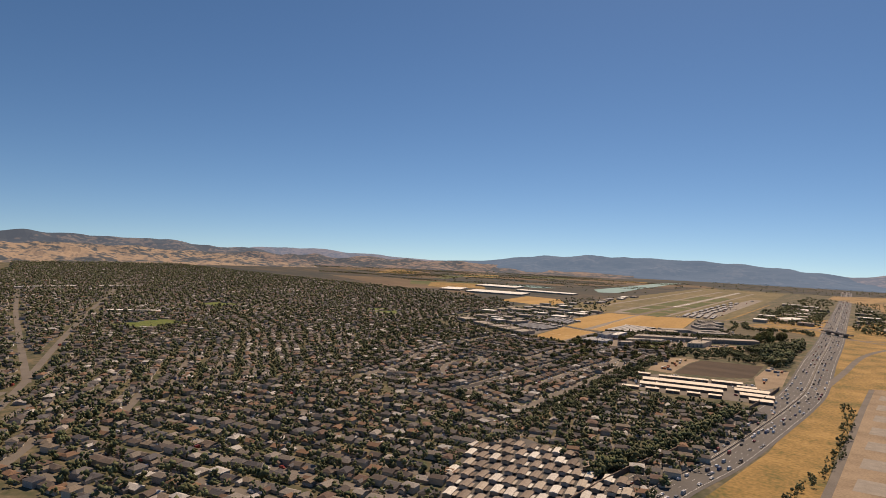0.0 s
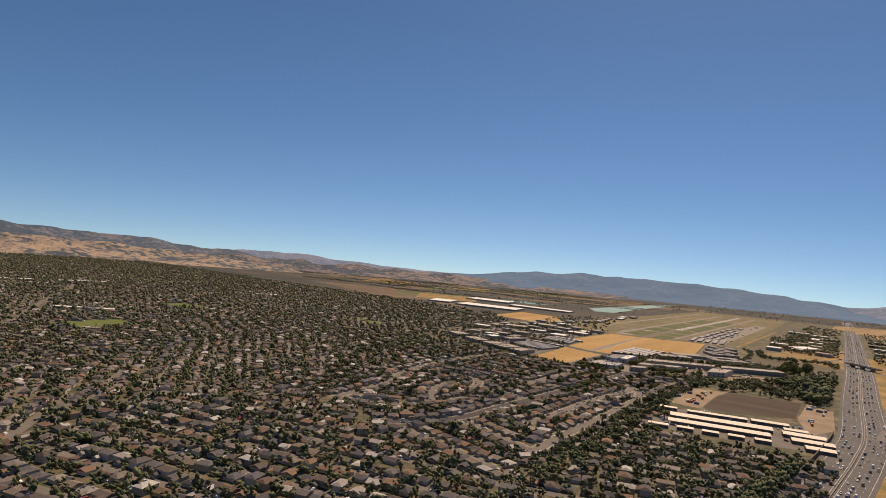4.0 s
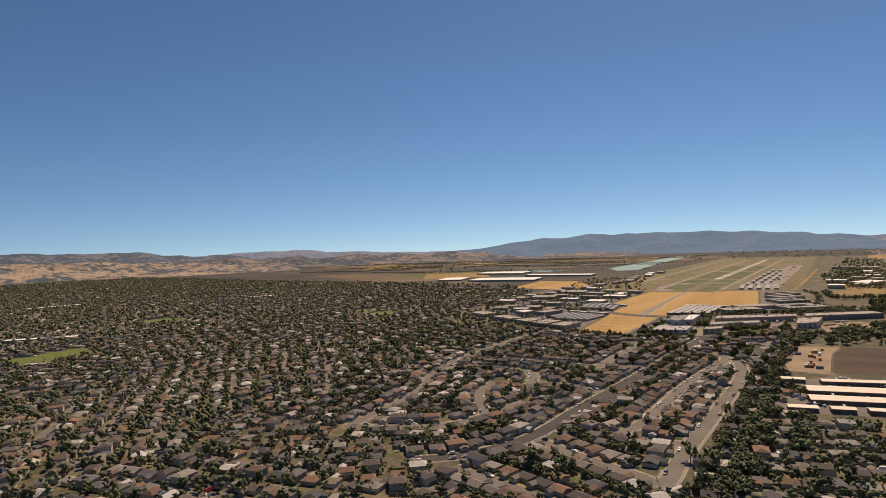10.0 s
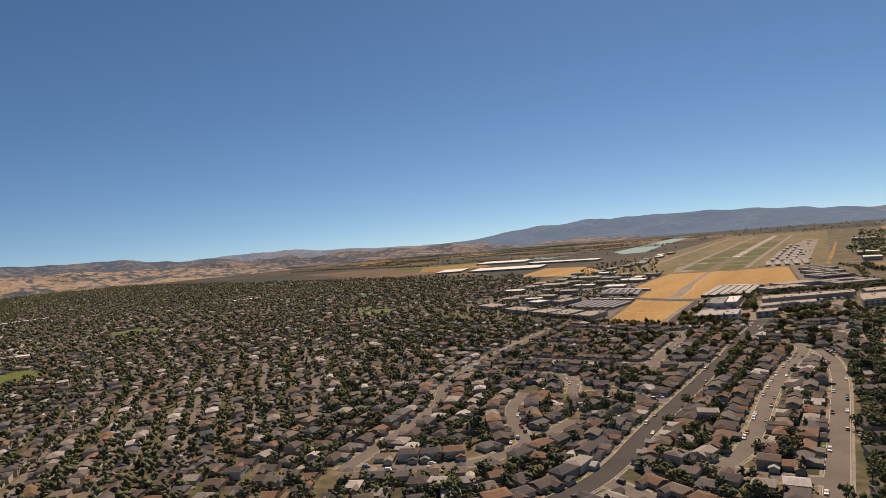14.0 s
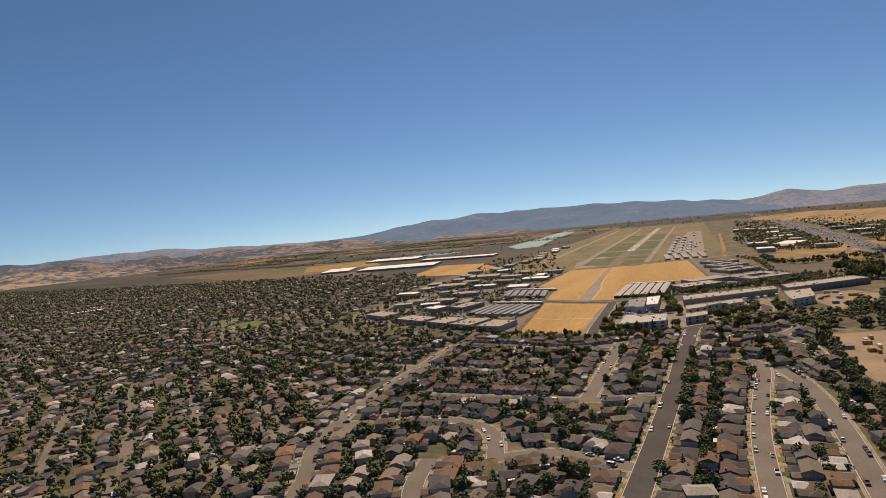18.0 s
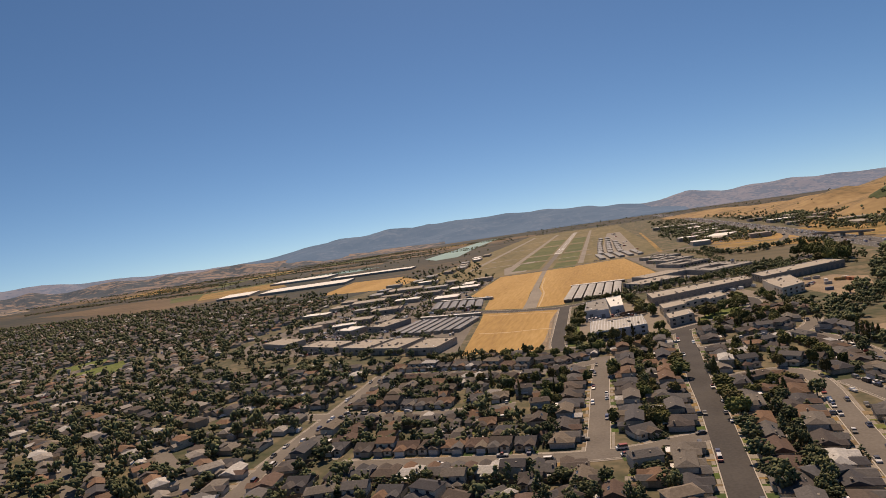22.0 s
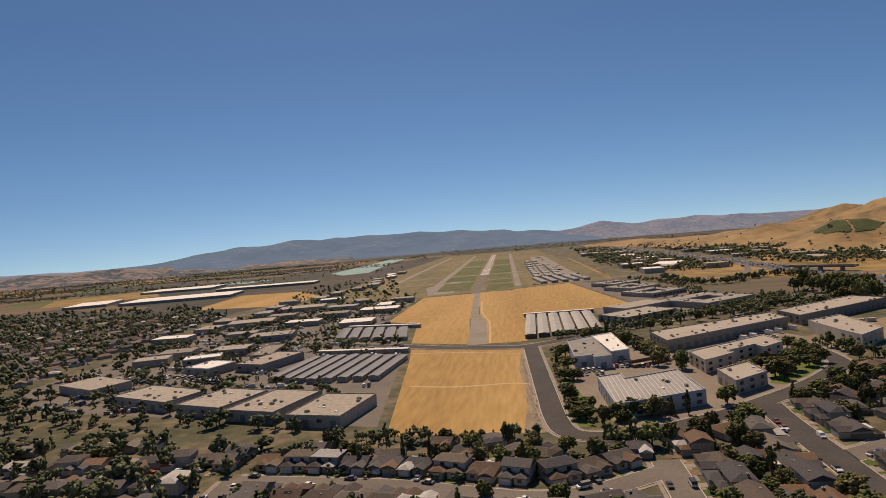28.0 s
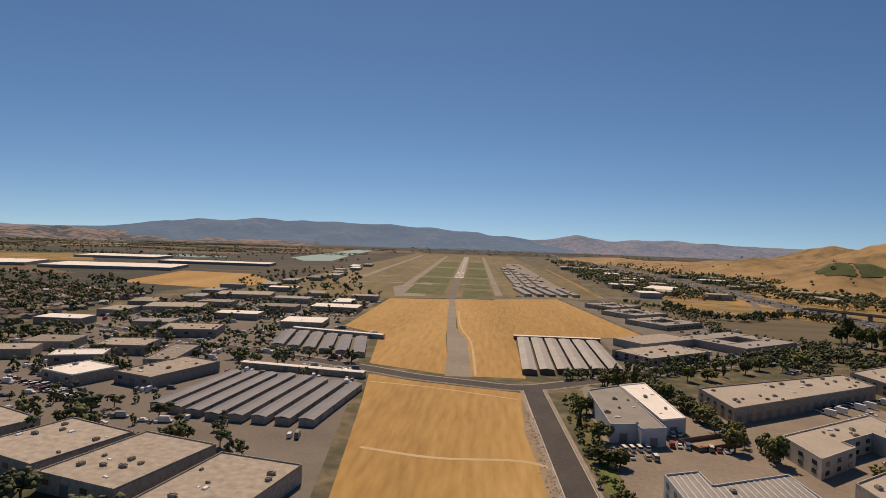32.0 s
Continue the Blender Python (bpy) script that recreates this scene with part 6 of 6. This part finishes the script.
tagged(scatter("garden_trees", MID_TREES, mid_trees, [M_LEAFJ, M_BARK]), "dark green garden trees and shrubs among roofs", "trees", kind="stuff")
tagged(scatter("distant_trees", FAR_TREES, far_trees, [M_LEAFJ]), "dark green garden and street trees", "trees", kind="stuff")
tagged(scatter("horizon_trees", TINY_TREES, tiny_trees, [M_LEAFJ]), "dark green trees thick over the far suburb", "trees", kind="stuff")

# ---------------------------------------------------------------- cars
def car_meshes(kind):
    L, W = (4.5, 1.8) if kind != "van" else (5.2, 1.95)
    bm = bmesh.new()
    if kind == "sedan":
        prof = [(-2.2, 0.3), (-2.25, 0.7), (-2.0, 0.92), (-1.0, 0.98), (0.0, 0.98), (1.3, 0.92), (2.15, 0.72), (2.22, 0.35)]
        cab = [(-1.75, 0.95), (-1.15, 1.4), (0.35, 1.42), (1.05, 0.95)]
    elif kind == "pickup":
        prof = [(-2.5, 0.4), (-2.5, 1.05), (-0.6, 1.08), (0.6, 1.08), (1.3, 1.05), (2.4, 0.95), (2.5, 0.4)]
        cab = [(-0.65, 1.05), (-0.5, 1.7), (0.6, 1.72), (1.2, 1.05)]
    elif kind == "box_truck":
        prof = [(-3.4, 0.5), (-3.4, 3.1), (1.5, 3.1), (1.5, 1.2), (2.9, 1.15), (3.0, 0.5)]
        cab = [(1.55, 1.1), (1.6, 2.2), (2.3, 2.2), (2.9, 1.1)]
    else:
        prof = [(-2.5, 0.35), (-2.55, 1.0), (-2.45, 1.15), (1.6, 1.15), (2.3, 0.95), (2.45, 0.4)]
        cab = [(-2.45, 1.12), (-2.3, 2.0), (1.0, 2.0), (1.75, 1.12)]
    def drawn(bm_, profile, half, top=1.0):
        a = [bm_.verts.new((x, -half * (top if z > 1.2 else 1), z)) for x, z in profile]
        b = [bm_.verts.new((x, half * (top if z > 1.2 else 1), z)) for x, z in profile]
        n_ = len(profile)
        bm_.faces.new(a)
        bm_.faces.new(b[::-1])
        for i in range(n_):
            j = (i + 1) % n_
            bm_.faces.new((b[i], b[j], a[j], a[i]))
    drawn(bm, prof, W / 2)
    bm2 = bmesh.new()
    drawn(bm2, cab, W / 2 - 0.08, 0.86)
    bm3 = bmesh.new()
    top = [p for p in cab if p[1] > 1.3]
    box(bm3, top[0][0], -W / 2 * 0.8, top[0][1] - 0.02, top[1][0], W / 2 * 0.8, top[0][1] + 0.06)
    bm4 = bmesh.new()
    bmesh.ops.create_cone(bm4, cap_ends=True, segments=10, radius1=0.33, radius2=0.33, depth=0.24, matrix=Matrix.Rotation(radians(90), 4, "X"))
    paint = M_FLEET if kind in ("fleet_van", "box_truck") else M_CAR
    return shared("body", bm, paint), shared("glazing", bm2, M_GLASS), shared("roof_panel", bm3, paint), shared("wheel", bm4, M_TYRE), W


M_FLEET = material("fleet_white_paint", (0.70, 0.69, 0.66), (0.80, 0.79, 0.76), 0.4, 3, rough=0.4, spec=0.5)
CAR_KINDS = {k: car_meshes(k) for k in ("sedan", "pickup", "van", "fleet_van", "box_truck")}


def car(x, y, turn, kind, group):
    body, glass, top, wheel, W = CAR_KINDS[kind]
    name, label = {"sedan": ("car", "parked saloon car on asphalt"), "pickup": ("pickup_truck", "parked pickup truck on asphalt"), "van": ("van", "parked van on asphalt"), "fleet_van": ("delivery_van", "white delivery van in a yard"), "box_truck": ("box_truck", "white box truck at loading doors")}[kind]
    c = thing(name, x, y, turn, label if group != "motorway" else label.replace("parked ", "") + " of the motorway", "car", "cars on the " + group, z=0.16)
    for nm, me in (("body", body), ("glazing", glass), ("roof_panel", top)):
        o = new(nm, me)
        o.parent = c
    for sx in (-1.4, 1.4):
        for sy in (-1, 1):
            piece("wheel", wheel, c, sx, sy * (W / 2 - 0.1), 0.33)


for name in STREETS:
    line, wid = LINES[name], ROADS[name][1]
    for a, b in zip(line, line[1:]):
        d = (b - a).normalized()
        s_ = Vector((d.y, -d.x, 0))
        for s in (-1, 1):
            k = 0.0
            while k < (b - a).length - 3:
                if rng.random() < 0.13 and a.y > -520:
                    p = a + d * k + s_ * s * (wid / 2 - 1.2)
                    if all(away(p.x, p.y, LINES[o])[0] > ROADS[o][1] / 2 + 1 for o in STREETS if o != name):
                        car(p.x, p.y, math.atan2(d.y, d.x) + (0 if s > 0 else math.pi), rng.choice(("sedan", "sedan", "sedan", "pickup", "van")), "streets")
                k += 6.4
for i, (x, y, turn, w) in enumerate(near_spots[:150]):
    if rng.random() < 0.22:
        r = random.Random(i)
        s = 1 if r.random() < 0.5 else -1
        p = pose(x, y, 0, 0, 0, math.degrees(turn)) @ Vector((s * 2.6 + rng.uniform(-0.7, 0.7), -6.8, 0))
        car(p.x, p.y, turn + math.pi / 2, rng.choice(("sedan", "pickup", "sedan")), "driveways")
for a, b in zip(FWY, FWY[1:]):
    d = (b - a)
    s_ = Vector((d.y, -d.x, 0)).normalized()
    for off in (-18.5, -13.9, -9.3, -4.6, 4.6, 9.3, 13.9, 18.5):
        for k in range(int(d.length / 16)):
            if rng.random() < 0.12 and -860 < a.y < -250:
                p = a + d * ((k + rng.random()) / max(1, int(d.length / 16))) + s_ * off
                car(p.x, p.y, math.atan2(d.y, d.x) + (math.pi if off < 0 else 0), rng.choice(("sedan", "sedan", "pickup", "van")), "motorway")
for k in range(13):
    x, y = 52.5 + (k % 5) * 2.9 + rng.uniform(-0.4, 0.4), -83 + (k // 5) * 6.2 + (k % 5) * 1.3
    if not blocked(x, y, 1.5):
        car(x, y, radians(100 + rng.uniform(-12, 12)), "fleet_van", "fleet yard")
for k in range(4):
    car(29 + k * 2.9, -104.5 + k * 0.8, radians(100), "fleet_van", "fleet yard")
for f_ in (0.5, 0.58, 0.72, 0.8, 0.93):
    car(85 + 96 * f_ + 4.5, -62 + 62 * f_ - 6.5, radians(123), "box_truck", "loading dock")
LOTS = [(150, -23, 36, 16, 0), (222, -30, 60, 10, 0), (124, -104, 41, 8, 0), (33, -112, 2, 6, 88), (60, -98, -10, 8, 36), (128, -62, 40, 13, 41), (152, -40, 40, 8, 41), (-215, -72, -28, 16, -28), (-205, -82, -28, 16, -28), (-240, -62, -28, 14, -28), (-270, -70, -20, 12, -28), (170, 60, 36, 12, 36), (110, 130, 36, 10, 36), (136, 150, 36, 10, 36), (25, 482, 20, 8, 90)]
for x, y, an, n_, _ in LOTS:
    for k in range(n_):
        if rng.random() < 0.75:
            u = (k - n_ / 2) * 2.8
            p = Vector((x + math.cos(radians(an)) * u, y + math.sin(radians(an)) * u))
            if not blocked(p.x, p.y, 2.4):
                car(p.x, p.y, radians(an + 90), rng.choice(("sedan", "van", "pickup", "sedan")), "car parks")


# ---------------------------------------------------------------- vehicles too far to tell apart
def small_car(high, cab0, cab1, L=2.2):
    rows = [(-L, 0.25), (-L, 0.85), (cab0 - 0.5, 0.95), (cab0, high), (cab1, high), (cab1 + 0.6, 0.95), (L, 0.8), (L, 0.25)]
    v = [(x, s * (0.85 if z < 1 else 0.72), z) for s in (-1, 1) for x, z in rows]
    n_ = len(rows)
    f = [tuple(range(n_)), tuple(range(2 * n_ - 1, n_ - 1, -1))] + [(i + n_, (i + 1) % n_ + n_, (i + 1) % n_, i) for i in range(n_)]
    return v, f, [0] * len(f)


SMALL = [small_car(1.45, -1.1, 0.5), small_car(1.75, -1.9, 0.7), small_car(2.5, -2.2, 1.6, 2.9)]
crowd = []
YARDS = [([(-345, -120), (-70, -190), (-92, -10), (-112, 130), (-150, 160), (-148, 390), (-345, 330)], 430, 8), ([(64, 32), (160, 100), (240, 150), (200, 240), (130, 420), (112, 172)], 130, 36), ([(185, 560), (345, 540), (340, 1100), (180, 1300)], 220, 5), ([(400, 620), (600, 560), (600, 1000), (420, 1100)], 160, 5), ([(26, 500), (92, 510), (62, 1400), (26, 1400)], 30, 0), ([(205, -500), (370, -450), (355, -345), (232, -370)], 60, 12)]
for poly, count, an in YARDS:
    xs, ys = [p[0] for p in poly], [p[1] for p in poly]
    for _ in range(count):
        x, y = rng.uniform(min(xs), max(xs)), rng.uniform(min(ys), max(ys))
        if inside(x, y, poly) and not blocked(x, y, 2.5) and away(x, y, FWY)[0] > 30 and (x < 240 or y < 620 or gold_height(x, y) < 0):
            for k in range(rng.choice((1, 1, 2, 4))):
                if not blocked(x + 3 * k, y, 2.5):
                    crowd.append((x + 3 * k, y, 0.08, radians(an + rng.choice((90, 90, 0))), 1, 1, 1, rng.randrange(3)))
for x, y, z, turn, sx, sy, sz, k in places[len(rest_spots):]:
    if rng.random() < 0.3 and y > -1000 and x > -1400:
        u = rng.uniform(-5, 5)
        crowd.append((x + math.cos(turn) * u + math.sin(turn) * 9, y + math.sin(turn) * u - math.cos(turn) * 9, 0.1, turn + rng.choice((0, 1.57)), 1, 1, 1, rng.randrange(3)))
for a, b in zip(FWY, FWY[1:]):
    d = b - a
    s_ = Vector((d.y, -d.x, 0)).normalized()
    if a.y >= -250:
        for _ in range(int(d.length / 7)):
            p = a + d * rng.random() + s_ * rng.choice((-13.9, -9.3, -4.6, 4.6, 9.3, 13.9))
            crowd.append((p.x, p.y, 0.17, math.atan2(d.y, d.x), 1, 1, 1, rng.randrange(3)))
for name in STREETS:
    line, wid = LINES[name], ROADS[name][1]
    for a, b in zip(line, line[1:]):
        d = (b - a).normalized()
        s_ = Vector((d.y, -d.x, 0))
        for s in (-1, 1):
            for k in range(int((b - a).length / 7)):
                if rng.random() < (0.16 if a.y > -520 else 0.34):
                    p = a + d * (k * 7 + rng.uniform(0, 2)) + s_ * s * (wid / 2 + rng.choice((-1.3, -1.3, 4.2)))
                    if all(away(p.x, p.y, LINES[o])[0] > ROADS[o][1] / 2 - 0.5 for o in STREETS if o != name):
                        crowd.append((p.x, p.y, 0.17, math.atan2(d.y, d.x), 1, 1, 1, rng.randrange(2)))
for a, b in zip(FWY, FWY[1:]):
    d = b - a
    s_ = Vector((d.y, -d.x, 0)).normalized()
    if -1000 < a.y < -250:
        for _ in range(int(d.length / 5)):
            p = a + d * rng.random() + s_ * rng.choice((-18.5, -13.9, -9.3, -4.6, 4.6, 9.3, 13.9, 18.5))
            crowd.append((p.x, p.y, 0.17, math.atan2(d.y, d.x), 1, 1, 1, rng.randrange(3)))
tagged(scatter("distant_cars", SMALL, crowd, [M_CARJ]), "parked and queued cars in distant yards and streets", "cars", kind="stuff")
